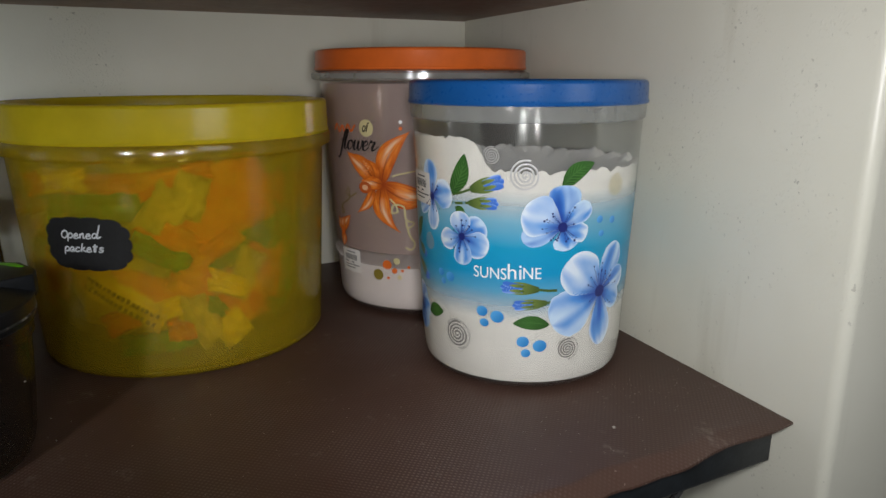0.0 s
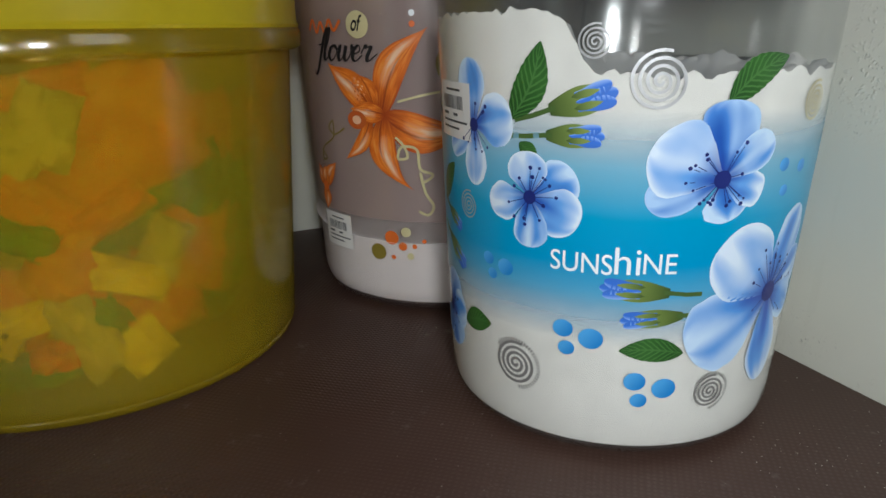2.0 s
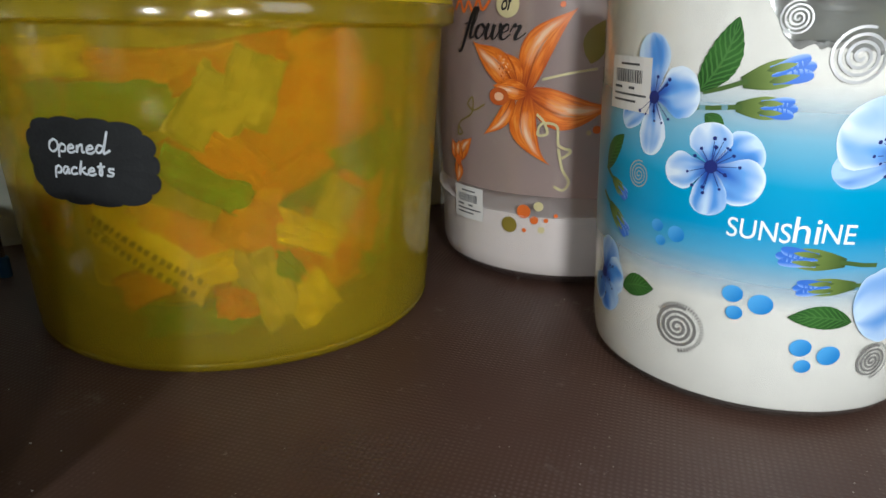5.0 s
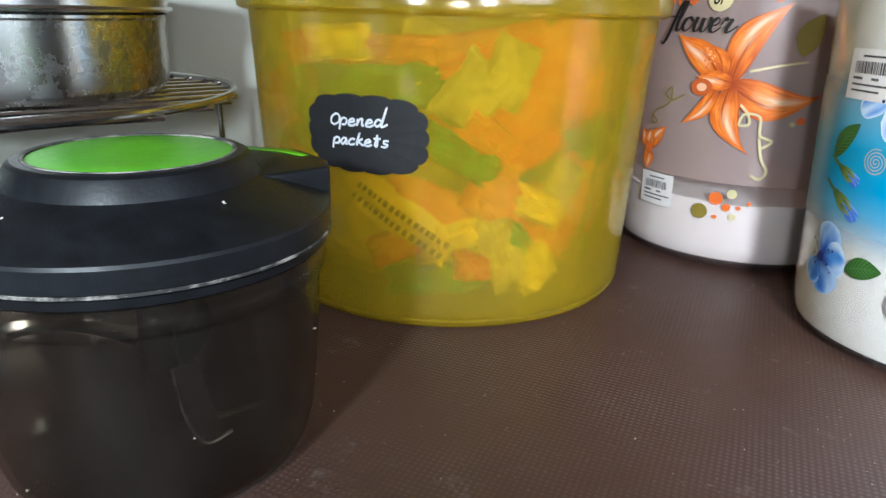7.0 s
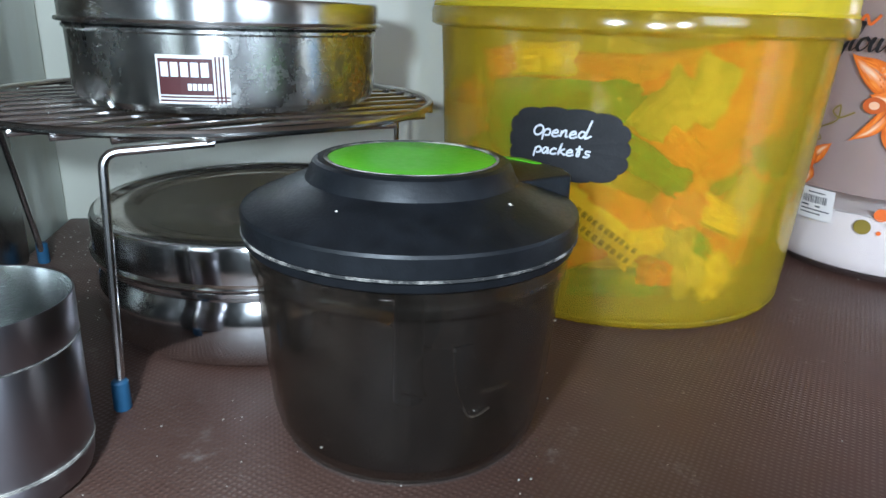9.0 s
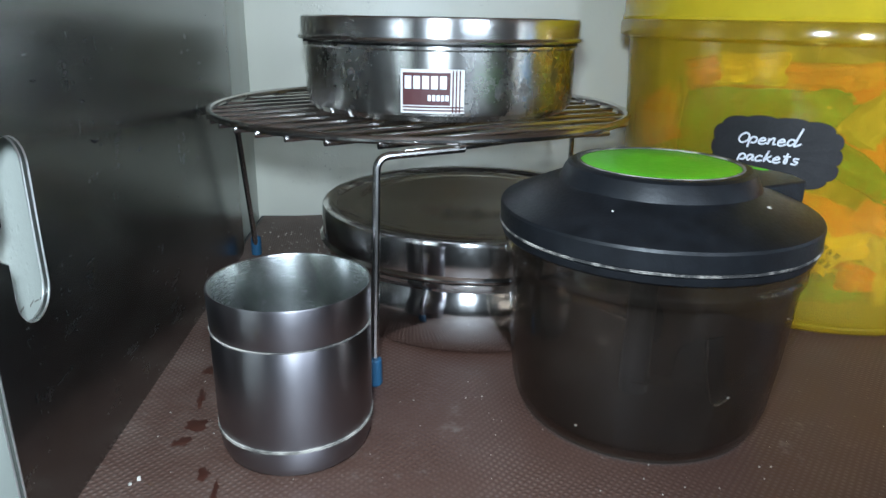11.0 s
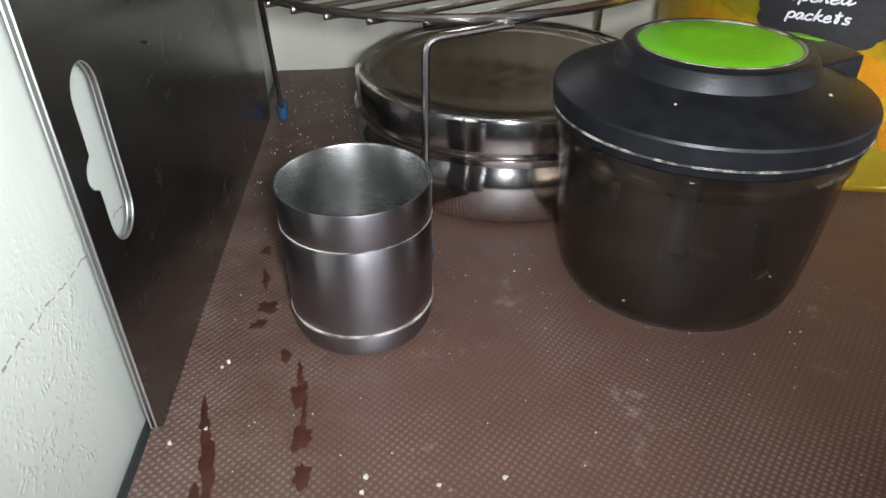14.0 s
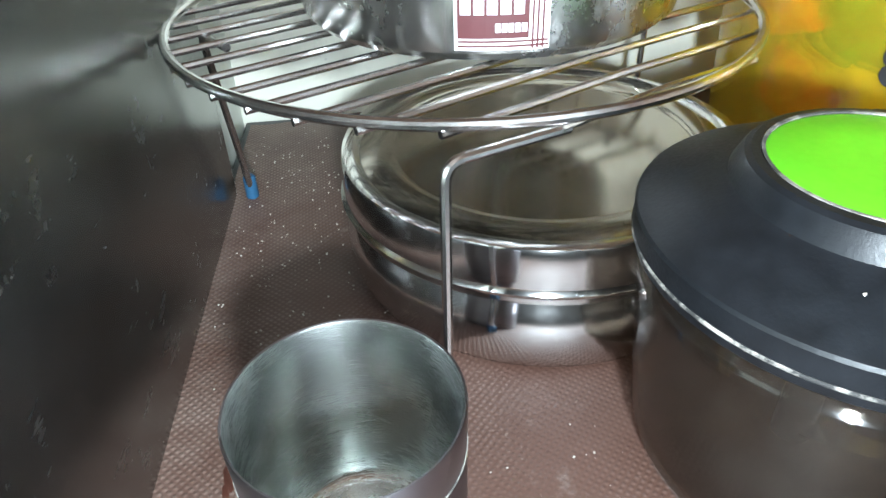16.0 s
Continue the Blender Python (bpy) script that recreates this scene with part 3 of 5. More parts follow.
cup = thing("steel_cup", (-0.2540, 0.3737, 0.0), "open brushed stainless steel cup with two grooves", "cup")
part("cup_wall", lathe([(0, 0.0018), (0.0215, 0.0018), (0.0225, 0.0), (0.0248, 0.0004), (0.0266, 0.0020), (0.0276, 0.0050), (0.0280, 0.0114), (0.0277, 0.0120), (0.0282, 0.0128), (0.0284, 0.0492), (0.0281, 0.0497), (0.0284, 0.0502), (0.0287, 0.0638), (0.0285, 0.0645), (0.0280, 0.0643)], 96), CUP, cup)
part("cup_lining", lathe([(0.0280, 0.0643), (0.0277, 0.0634), (0.0275, 0.0490), (0.0273, 0.0120), (0.0269, 0.0078), (0.0258, 0.0052), (0.0239, 0.0038), (0.0211, 0.0032), (0, 0.0031)], 96), CUP_IN, cup, "smooth inner steel")
part("groove", lathe([(0.0278, 0.0113), (0.0285, 0.0116), (0.0285, 0.0126), (0.0278, 0.0129)], 96, True), RESIDUE, cup, "groove with dried residue")
part("groove", lathe([(0.0281, 0.0495), (0.0286, 0.0496), (0.0286, 0.0500), (0.0281, 0.0501)], 96, True), RESIDUE, cup)


def wire_rack():
    rack = thing("wire_rack", (-0.2044, 0.5495, 0.0), "round chromed wire rack on three legs with blue rubber feet", "rack")
    R, Z = 0.1172, 0.1036
    part("ring", tube(bmesh.new(), [(R * math.cos(2 * math.pi * i / 96), R * math.sin(2 * math.pi * i / 96), Z) for i in range(96)], 0.0019, 10, True), WIRE, rack)
    turn = radians(28)
    for k in range(-6, 8):
        off = -0.0105 + k * 0.0166
        half = math.sqrt(max(0.0, (R + 0.0010) ** 2 - off * off))
        d = Vector((math.cos(turn), math.sin(turn), 0))
        s = Vector((-math.sin(turn), math.cos(turn), 0)) * off
        a, b = s - d * half, s + d * half
        part("rod", tube(bmesh.new(), [a + Vector((0, 0, Z - 0.0026)), s * 1.0 + Vector((0, 0, Z - 0.0014)), b + Vector((0, 0, Z - 0.0026))], 0.0014, 8), WIRE, rack)
    for hook, knee, at in (((-0.1880, 0.4337), (-0.2245, 0.4205), (-0.2265, 0.4123)), ((-0.2960, 0.5220), (-0.3100, 0.5450), (-0.3125, 0.5845)), ((-0.1180, 0.5950), (-0.0975, 0.6120), (-0.0960, 0.6200))):
        hook, knee, foot = (Vector((p[0] + 0.2044, p[1] - 0.5495, z)) for p, z in ((hook, Z - 0.0034), (knee, Z - 0.0046), (at, 0.004)))
        leg = part("leg", tube(bmesh.new(), rounded([hook, knee, foot], 0.006, 7), 0.0017, 10), WIRE, rack)
        part("rubber_foot", lathe([(0, 0), (0.0030, 0), (0.0034, 0.0008), (0.0032, 0.0118), (0.0025, 0.0126), (0, 0.0126)], 20), RUBBER_BLUE, leg, "blue rubber foot").location = (foot.x, foot.y, 0)
    return rack


wire_rack()


def steel_board():
    """Upright plate with an obround hand hole that has a small round notch."""
    v0, v1, h, th = 0.3145, 0.588, 0.236, 0.0021
    outline = []
    for cx, cz, a0 in ((v1 - 0.012, h - 0.012, 0), (v0 + 0.012, h - 0.012, 90)):
        outline += [(cx + 0.012 * math.cos(radians(a0 + 15 * i)), cz + 0.012 * math.sin(radians(a0 + 15 * i))) for i in range(7)]
    outline += [(v0, 0.004), (v0 + 0.004, 0.0), (v1 - 0.002, 0.0), (v1, 0.004)]
    c, r, zb, zt = 0.3370, 0.0092, 0.0752, 0.1112
    hole = [(c + r * math.cos(radians(a)), zt + r * math.sin(radians(a))) for a in range(0, 181, 15)]
    hole += [(c - r, 0.0975), (c - r - 0.0022, 0.0962)] + [(c - r - 0.0005 + 0.0045 * math.cos(radians(a)), 0.0920 + 0.0045 * math.sin(radians(a))) for a in range(120, 241, 20)] + [(c - r - 0.0022, 0.0878), (c - r, 0.0865)]
    hole += [(c + r * math.cos(radians(a)), zb + r * math.sin(radians(a))) for a in range(180, 361, 15)]
    bm = bmesh.new()
    edges = []
    for loop in (outline, hole):
        vs = [bm.verts.new((0, y, z)) for y, z in loop]
        edges += [bm.edges.new((a, b)) for a, b in zip(vs, vs[1:] + vs[:1])]
    bmesh.ops.triangle_fill(bm, edges=edges, use_beauty=True)
    face = bm.faces[:]
    ext = bmesh.ops.extrude_face_region(bm, geom=face)
    for el in ext["geom"]:
        if isinstance(el, bmesh.types.BMVert):
            el.co.x -= th
    top = thing("steel_board", (-0.3212, 0, 0.0003), "dark polished steel board with hand hole leaning on the wall", "board")
    plate = part("plate", bm, PLATE, top, smooth=False)
    rim = bmesh.new()
    for loop in (outline, hole):
        for x in (0.0, -th):
            tube(rim, [(x * 0.8 - 0.0003, y, z) for y, z in loop], 0.00034, 6, True)
    part("rim", rim, PLATE_EDGE, top, "bright bevelled edge")
    return top


steel_board()

# ---- prints and stickers on the containers ----
def ramped(name, stops, axis="u", rough=0.32, line=None):
    """A printed colour that runs along a piece: u from root to tip, v across."""
    n = Nodes(name)
    uv = n.add("ShaderNodeSeparateXYZ", {"Vector": n.add("ShaderNodeTexCoord").outputs["UV"]})
    grain = n.noise(n.coords(), 130, 3)
    fac = n.math("ADD", uv.outputs[0 if axis == "u" else 1], n.math("MULTIPLY", n.math("SUBTRACT", grain, 0.5), 0.16))
    col = n.ramp(fac, stops).outputs[0]
    if line:
        v = n.math("ABSOLUTE", n.math("SUBTRACT", uv.outputs[1], 0.5))
        band = n.add("ShaderNodeTexWave", {"Vector": n.add("ShaderNodeCombineXYZ", {"X": n.math("SUBTRACT", uv.outputs[0], n.math("MULTIPLY", v, 0.5))}).outputs[0], "Scale": 3.0, "Distortion": 1.2}).outputs["Fac"]
        vein = n.ramp(v, [(0.0, 1.0), (0.06, 0.0)]).outputs[0]
        amount = n.math("MAXIMUM", n.math("MULTIPLY", n.ramp(band, [(0.55, 0.0), (0.9, 0.75)]).outputs[0], 1.0), n.math("MULTIPLY", vein, 0.8))
        col = n.mix(amount, col, line)
    return n.done(n.principled(Base_Color=col, Roughness=rough, Specular_IOR_Level=0.5))


def petal_print(name, deep, mid, pale, phase, root_color=(0.02, 0.05, 0.32)):
    """A shaded petal print: deep root, silky folds along it, pale rolled edges."""
    n = Nodes(name)
    uv = n.add("ShaderNodeSeparateXYZ", {"Vector": n.add("ShaderNodeTexCoord").outputs["UV"]})
    u, v = uv.outputs[0], uv.outputs[1]
    soft = n.noise(n.coords(), 90, 2)
    fold = n.add("ShaderNodeTexNoise", {"Vector": n.add("ShaderNodeCombineXYZ", {"X": n.math("MULTIPLY", u, 0.9), "Y": n.math("MULTIPLY", v, 2.1), "Z": n.math("ADD", n.math("MULTIPLY", n.add("ShaderNodeObjectInfo").outputs["Random"], 9.0), phase)}).outputs[0], "Scale": 1.25, "Detail": 0.6}).outputs["Fac"]
    edge = n.math("MULTIPLY", n.math("ABSOLUTE", n.math("SUBTRACT", v, 0.5)), 2.0)
    rim = n.math("MAXIMUM", n.math("POWER", edge, 4.0), n.math("POWER", u, 9.0))
    fac = n.math("ADD", n.math("MULTIPLY", u, 0.42), n.math("MULTIPLY", n.math("SUBTRACT", fold, 0.36), 1.6))
    fac = n.math("ADD", fac, n.math("MULTIPLY", rim, 0.50))
    fac = n.math("ADD", fac, n.math("MULTIPLY", n.math("SUBTRACT", soft, 0.5), 0.15))
    col = n.ramp(fac, [(0.04, deep), (0.42, mid), (0.95, pale)]).outputs[0]
    root = n.ramp(u, [(0.02, 0.95), (0.40, 0.0)]).outputs[0]
    col = n.mix(root, col, root_color)
    return n.done(n.principled(Base_Color=col, Roughness=0.32))


PETAL = petal_print("blue_petal_print", (0.020, 0.105, 0.48), (0.090, 0.300, 0.74), (0.58, 0.75, 0.95), 0.3)
PETAL_PALE = petal_print("pale_petal_print", (0.030, 0.140, 0.56), (0.145, 0.370, 0.79), (0.72, 0.83, 0.96), 2.1)
PETAL_DEEP = petal_print("deep_petal_print", (0.012, 0.075, 0.40), (0.065, 0.225, 0.65), (0.42, 0.62, 0.90), 4.7)
LEAF = ramped("green_leaf_print", [(0.0, (0.012, 0.055, 0.010)), (0.6, (0.035, 0.125, 0.022)), (1.0, (0.014, 0.07, 0.012))], line=(0.085, 0.22, 0.055))
BUD_GREEN = ramped("bud_green_print", [(0.0, (0.05, 0.09, 0.02)), (0.5, (0.17, 0.24, 0.055)), (1.0, (0.26, 0.33, 0.08))])
BUD_BLUE = ramped("bud_blue_print", [(0.0, (0.05, 0.16, 0.60)), (0.6, (0.04, 0.17, 0.66)), (1.0, (0.28, 0.45, 0.85))], "v")


def lily_print():
    """Orange petal print: dark outline and root, feathered pale streak along the middle."""
    n = Nodes("lily_petal_print")
    uv = n.add("ShaderNodeSeparateXYZ", {"Vector": n.add("ShaderNodeTexCoord").outputs["UV"]})
    u, v = uv.outputs[0], uv.outputs[1]
    feather = n.add("ShaderNodeTexNoise", {"Vector": n.add("ShaderNodeCombineXYZ", {"X": n.math("MULTIPLY", u, 2.5), "Y": n.math("MULTIPLY", v, 9.0), "Z": n.noise(n.coords(), 30, 1)}).outputs[0], "Scale": 1.5, "Detail": 3.0}).outputs["Fac"]
    side = n.math("MULTIPLY", n.math("ABSOLUTE", n.math("SUBTRACT", v, 0.5)), 2.0)
    col = n.ramp(feather, [(0.30, (0.52, 0.095, 0.010)), (0.52, (0.78, 0.19, 0.020)), (0.72, (0.86, 0.32, 0.06))]).outputs[0]
    along = n.ramp(u, [(0.22, 0.0), (0.52, 1.0), (0.72, 0.8), (0.88, 0.0)]).outputs[0]
    off = n.math("ABSOLUTE", n.math("SUBTRACT", v, 0.58))
    streak = n.ramp(n.math("ADD", off, n.math("MULTIPLY", n.math("SUBTRACT", feather, 0.5), 0.55)), [(0.02, 0.9), (0.20, 0.0)]).outputs[0]
    col = n.mix(n.math("MULTIPLY", streak, along), col, (0.93, 0.66, 0.44))
    vein = n.ramp(n.math("ADD", n.math("ABSOLUTE", n.math("SUBTRACT", v, 0.42)), n.math("MULTIPLY", u, 0.10)), [(0.03, 0.85), (0.085, 0.0)]).outputs[0]
    col = n.mix(vein, col, (0.24, 0.035, 0.010))
    col = n.mix(n.ramp(side, [(0.80, 0.0), (1.0, 0.75)]).outputs[0], col, (0.46, 0.07, 0.012))
    col = n.mix(n.ramp(u, [(0.02, 0.9), (0.28, 0.0)]).outputs[0], col, (0.30, 0.035, 0.008))
    return n.done(n.principled(Base_Color=col, Roughness=0.32))


LILY = lily_print()
STAMEN = paint("dark_blue_ink", (0.012, 0.022, 0.16), 0.4)
BLUE_DOT = ramped("blue_dot_print", [(0.0, (0.10, 0.42, 0.82)), (1.0, (0.01, 0.20, 0.58))])
GREY_INK = paint("grey_ink", (0.21, 0.20, 0.19), 0.45)
SILVER_INK = paint("silver_ink", (0.50, 0.50, 0.50), 0.34, metal=0.35)
PALE_GOLD = paint("pale_gold_ink", (0.62, 0.55, 0.30), 0.35)
OLIVE_INK = paint("olive_ink", (0.25, 0.19, 0.03), 0.4)
ORANGE_INK = paint("orange_ink", (0.76, 0.16, 0.025), 0.4)
STEM_GREEN = paint("stem_green_ink", (0.07, 0.13, 0.03), 0.4)
FADED_INK = paint("faded_ink", (0.075, 0.075, 0.08), 0.5, 0.5, 220)
WHITE_INK = paint("white_ink", (0.88, 0.90, 0.92), 0.4, 0.03)


def sleeve_print():
    """Blue band printed on the jar; it fades out above and below."""
    n = Nodes("blue_band_print")
    z = n.add("ShaderNodeSeparateXYZ", {"Vector": n.add("ShaderNodeTexCoord").outputs["Object"]}).outputs["Z"]
    fac = n.math("MULTIPLY", n.math("SUBTRACT", z, 0.040), 1 / 0.10)
    fac = n.math("ADD", fac, n.math("MULTIPLY", n.math("SUBTRACT", n.noise(n.coords(), 16, 3), 0.5), 0.06))
    col = n.ramp(fac, [(0.0, (0.45, 0.66, 0.84)), (0.26, (0.085, 0.43, 0.71)), (0.38, (0.005, 0.31, 0.59)), (0.54, (0.004, 0.33, 0.58)), (0.70, (0.16, 0.50, 0.72)), (1.0, (0.60, 0.76, 0.86))]).outputs[0]
    alpha = n.ramp(fac, [(0.08, 0.0), (0.28, 0.80), (0.38, 0.97), (0.56, 0.97), (0.72, 0.72), (0.90, 0.0)]).outputs[0]
    ink = n.principled(Base_Color=col, Roughness=0.3)
    return n.done(n.mixed(alpha, n.add("ShaderNodeBsdfTransparent").outputs[0], ink))


BAND = sleeve_print()


def on_wall(radius, ang, z0, lift):
    """Lays (sideways, upward) metres round a point of a turned wall on that wall."""
    def lay(s, h):
        if lift >= 0.0006:
            off = 0.00014 + 0.42 * (lift - 0.0002)
        else:
            off = 0.00016 + 0.25 * (lift - 0.0002) if lift > 0 else 0.0
        r = radius(z0 + h) + off
        a = radians(ang) + s / r
        return (r * math.cos(a), r * math.sin(a), z0 + h)
    return lay


def laid_strip(lay, root, direction, length, width, shape, nu=10, nv=6, bend=0.0, hook=0.0):
    """A petal, leaf or bud on the wall, with u along it and v across it."""
    bm = bmesh.new()
    uv = bm.loops.layers.uv.new("UVMap")
    c, s = math.cos(radians(direction)), math.sin(radians(direction))
    grid = []
    for i in range(nu + 1):
        t = math.sin(math.pi / 2 * i / nu)
        row = []
        for j in range(nv + 1):
            w = 2 * j / nv - 1
            x = length * t
            y = width / 2 * shape(t) * w + bend * length * math.sin(math.pi * t) + hook * length * t ** 4
            row.append(bm.verts.new(lay(root[0] + x * c - y * s, root[1] + x * s + y * c)))
        grid.append(row)
    for i in range(nu):
        for j in range(nv):
            f = bm.faces.new((grid[i][j], grid[i + 1][j], grid[i + 1][j + 1], grid[i][j + 1]))
            for loop, (a, b) in zip(f.loops, ((i, j), (i + 1, j), (i + 1, j + 1), (i, j + 1))):
                loop[uv].uv = (math.sin(math.pi / 2 * a / nu), b / nv)
    return bm


def petal_shape(t):
    k = (0.12 + 0.88 * math.sin(math.pi / 2 * min(1.0, t / 0.62)) ** 1.5)
    return k * (math.sqrt(max(0.0, 1 - ((t - 0.62) / 0.38) ** 2)) ** 0.9 if t > 0.62 else 1.0) + 0.015


def pointed(t):
    return math.sin(math.pi * min(1, max(0.0, t)) ** 0.9) ** 0.8 if 0 < t < 1 else 0.02


def lilylike(t):
    return (0.16 + 0.84 * math.sin(math.pi * t ** 0.78) ** 0.9) * (1 - t ** 5) + 0.012 if 0 < t < 1 else (0.16 if t <= 0 else 0.012)


def budlike(t):
    return 0.18 + 0.82 * math.sin(math.pi * (0.12 + 0.80 * t)) ** 1.1 * (0.55 + 0.45 * t)


def disc(lay, x, y, r, n=18, squash=1.0):
    bm = bmesh.new()
    uv = bm.loops.layers.uv.new("UVMap")
    rings = [[bm.verts.new(lay(x, y))]]
    for k in (0.4, 0.75, 1.0):
        rings.append([bm.verts.new(lay(x + k * r * math.cos(2 * math.pi * i / n), y + k * squash * r * math.sin(2 * math.pi * i / n))) for i in range(n)])
    where = {v: (0.5 + 0.5 * k * math.cos(2 * math.pi * i / n + 0.6), 0.5 + 0.5 * k * math.sin(2 * math.pi * i / n)) for k, ring in zip((0.4, 0.75, 1.0), rings[1:]) for i, v in enumerate(ring)}
    where[rings[0][0]] = (0.5, 0.5)
    for i in range(n):
        j = (i + 1) % n
        bm.faces.new((rings[0][0], rings[1][i], rings[1][j]))
        for a, b in zip(rings[1:], rings[2:]):
            bm.faces.new((a[i], b[i], b[j], a[j]))
    for f in bm.faces:
        for loop in f.loops:
            loop[uv].uv = where[loop.vert]
    return bm


def merge(*meshes):
    """Several small bmeshes as one."""
    out = bmesh.new()
    for bm in meshes:
        me = bpy.data.meshes.new("scrap")
        bm.to_mesh(me)
        bm.free()
        out.from_mesh(me)
        bpy.data.meshes.remove(me)
    return out


def curl(points, steps=8):
    """A smooth line through points."""
    out = []
    for i in range(len(points) - 1):
        p0, p1, p2, p3 = (points[max(0, min(len(points) - 1, i + k))] for k in (-1, 0, 1, 2))
        for j in range(steps):
            t = j / steps
            out.append(tuple(0.5 * (2 * b + (c - a) * t + (2 * a - 5 * b + 4 * c - d) * t * t + (3 * b - a - 3 * c + d) * t ** 3) for a, b, c, d in zip(p0, p1, p2, p3)))
    return out + [points[-1]]


def ribbon(lay, points, width, pen=0.0):
    """A flat line; with pen its upright strokes are broader than its level ones."""
    bm = bmesh.new()
    pairs = []
    for i, (x, y) in enumerate(points):
        ax, ay = points[max(0, i - 1)]
        bx, by = points[min(len(points) - 1, i + 1)]
        d = math.hypot(bx - ax, by - ay) or 1
        wide = width * (1 - pen + 1.6 * pen * max(0.0, ay - by) / d)
        nx, ny = -(by - ay) / d * wide / 2, (bx - ax) / d * wide / 2
        pairs.append((bm.verts.new(lay(x + nx, y + ny)), bm.verts.new(lay(x - nx, y - ny))))
    for (a, b), (c, d) in zip(pairs, pairs[1:]):
        bm.faces.new((a, b, d, c))
    return bm


def swirl(parent, radius, ang, z, r, material, turns=3.6, width=0.11, lift=0.00028, ticks=False):
    lay = on_wall(radius, ang, z, lift)
    pts = []
    for i in range(110):
        t = i / 109
        a = 2 * math.pi * turns * t
        pts.append((r * (0.06 + 0.94 * t) * math.cos(a), -r * (0.06 + 0.94 * t) * math.sin(a)))
    made = part("swirl_print", ribbon(lay, pts, r * width), material, parent)
    if ticks:
        teeth = [ribbon(lay, [(r * 1.02 * math.cos(radians(a)), r * 1.02 * math.sin(radians(a))), (r * 1.20 * math.cos(radians(a)), r * 1.20 * math.sin(radians(a)))], r * 0.055) for a in range(-80, 150, 7)]
        part("tick_print", merge(*teeth), material, made)
    return made


def printed_flower(parent, radius, ang, z, petals, lift, materials, stamens=16, heart=0.0032, spread=0.011):
    """A printed flower: a dark heart with its petals and stamens."""
    lay = on_wall(radius, ang, z, 0.00075)
    core = part("flower_print", disc(lay, 0, 0, heart * 0.75, 20), STAMEN, parent, "printed blue flower with dark stamens")
    for k, (length, direction, width) in enumerate(petals):
        lay_k = on_wall(radius, ang, z, min(0.00058, lift + 0.00007 * k - 0.00006))
        ruffle = lambda t, seed=ang + 3.7 * k: petal_shape(t) * (1 + 0.16 * noise.noise((t * 3.1, seed, 0.5)) + 0.07 * noise.noise((t * 8.0, seed, 4.5)))
        sway = 0.07 * noise.noise((ang * 0.37, k * 1.9, 2.0))
        part("petal", laid_strip(lay_k, (0, 0), direction, length / 1000, 1.08 * width / 1000, ruffle, 20, 10, sway), materials[k % len(materials)], core)
    rnd = random.Random(int(ang * 10) + 5)
    bits = []
    for k in range(stamens):
        a, d = rnd.uniform(0, 2 * math.pi), spread * rnd.uniform(0.45, 1.0)
        bits.append(disc(lay, d * math.cos(a), d * math.sin(a), rnd.uniform(0.0005, 0.0008), 7))
        bits.append(ribbon(lay, [(0, 0), (0.9 * d * math.cos(a), 0.9 * d * math.sin(a))], 0.00025))
    part("flower_heart", merge(*bits), STAMEN, core)
    return core


def toothed(t):
    return pointed(t) * (0.93 + 0.11 * ((t * 9) % 1.0)) if t < 0.95 else pointed(t)


def printed_leaf(parent, radius, ang, z, length, direction, width, lift=0.00026, bend=0.06):
    return part("leaf_print", laid_strip(on_wall(radius, ang, z, lift), (0, 0), direction, length / 1000, width / 1000, toothed, 40, 6, bend), LEAF, parent)


def printed_bud(parent, radius, ang, z, length, direction, width, stem, lift=0.00034):
    lay = on_wall(radius, ang, z, lift)
    bud = part("bud_print", laid_strip(lay, (0, 0), direction, length / 1000, width / 1000, budlike, 10, 6), BUD_GREEN, parent, "printed flower bud")
    lay2, lay3 = on_wall(radius, ang, z, lift + 0.00008), on_wall(radius, ang, z, lift + 0.00020)
    c, s = math.cos(radians(direction)), math.sin(radians(direction))
    for side, reach, wide in ((-0.24, 0.60, 0.40), (0.25, 0.60, 0.40), (0.0, 0.66, 0.42)):
        root = (0.46 * length / 1000 * c - side * width / 1000 * s, 0.46 * length / 1000 * s + side * width / 1000 * c)
        part("bud_petal", laid_strip(lay2, root, direction, reach * length / 1000, wide * width / 1000, petal_shape, 10, 6, -0.25 * side), BUD_BLUE, bud)
    for side in (-0.16, 0.17):
        root = (0.40 * length / 1000 * c - side * width / 1000 * s, 0.40 * length / 1000 * s + side * width / 1000 * c)
        part("sepal", laid_strip(lay3, root, direction, 0.46 * length / 1000, 0.22 * width / 1000, pointed, 10, 4), BUD_GREEN, bud)
    length2, dir2 = stem
    e = (length2 / 1000 * math.cos(radians(dir2)), length2 / 1000 * math.sin(radians(dir2)))
    part("stem", ribbon(lay, [(0.002 * c, 0.002 * s), (0, 0), (e[0] * 0.5, e[1] * 0.5 - 0.0003), e], 0.0016), STEM_GREEN, bud)
    return bud


def letters(text, height, shear=0.0, wide=1.0, spacing=1.0, fat=0.0):
    """The flat mesh of a line of text: its vertices and faces, and its width."""
    data = bpy.data.curves.new("text", "FONT")
    data.body, data.size, data.shear, data.space_character = text, height, shear, spacing
    data.offset = fat
    ob = new("text", data)
    bpy.context.view_layer.update()
    me = bpy.data.meshes.new_from_object(ob.evaluated_get(bpy.context.evaluated_depsgraph_get()))
    bpy.data.objects.remove(ob)
    bm = bmesh.new()
    bm.from_mesh(me)
    bpy.data.meshes.remove(me)
    for v in bm.verts:
        v.co.x *= wide
    return bm


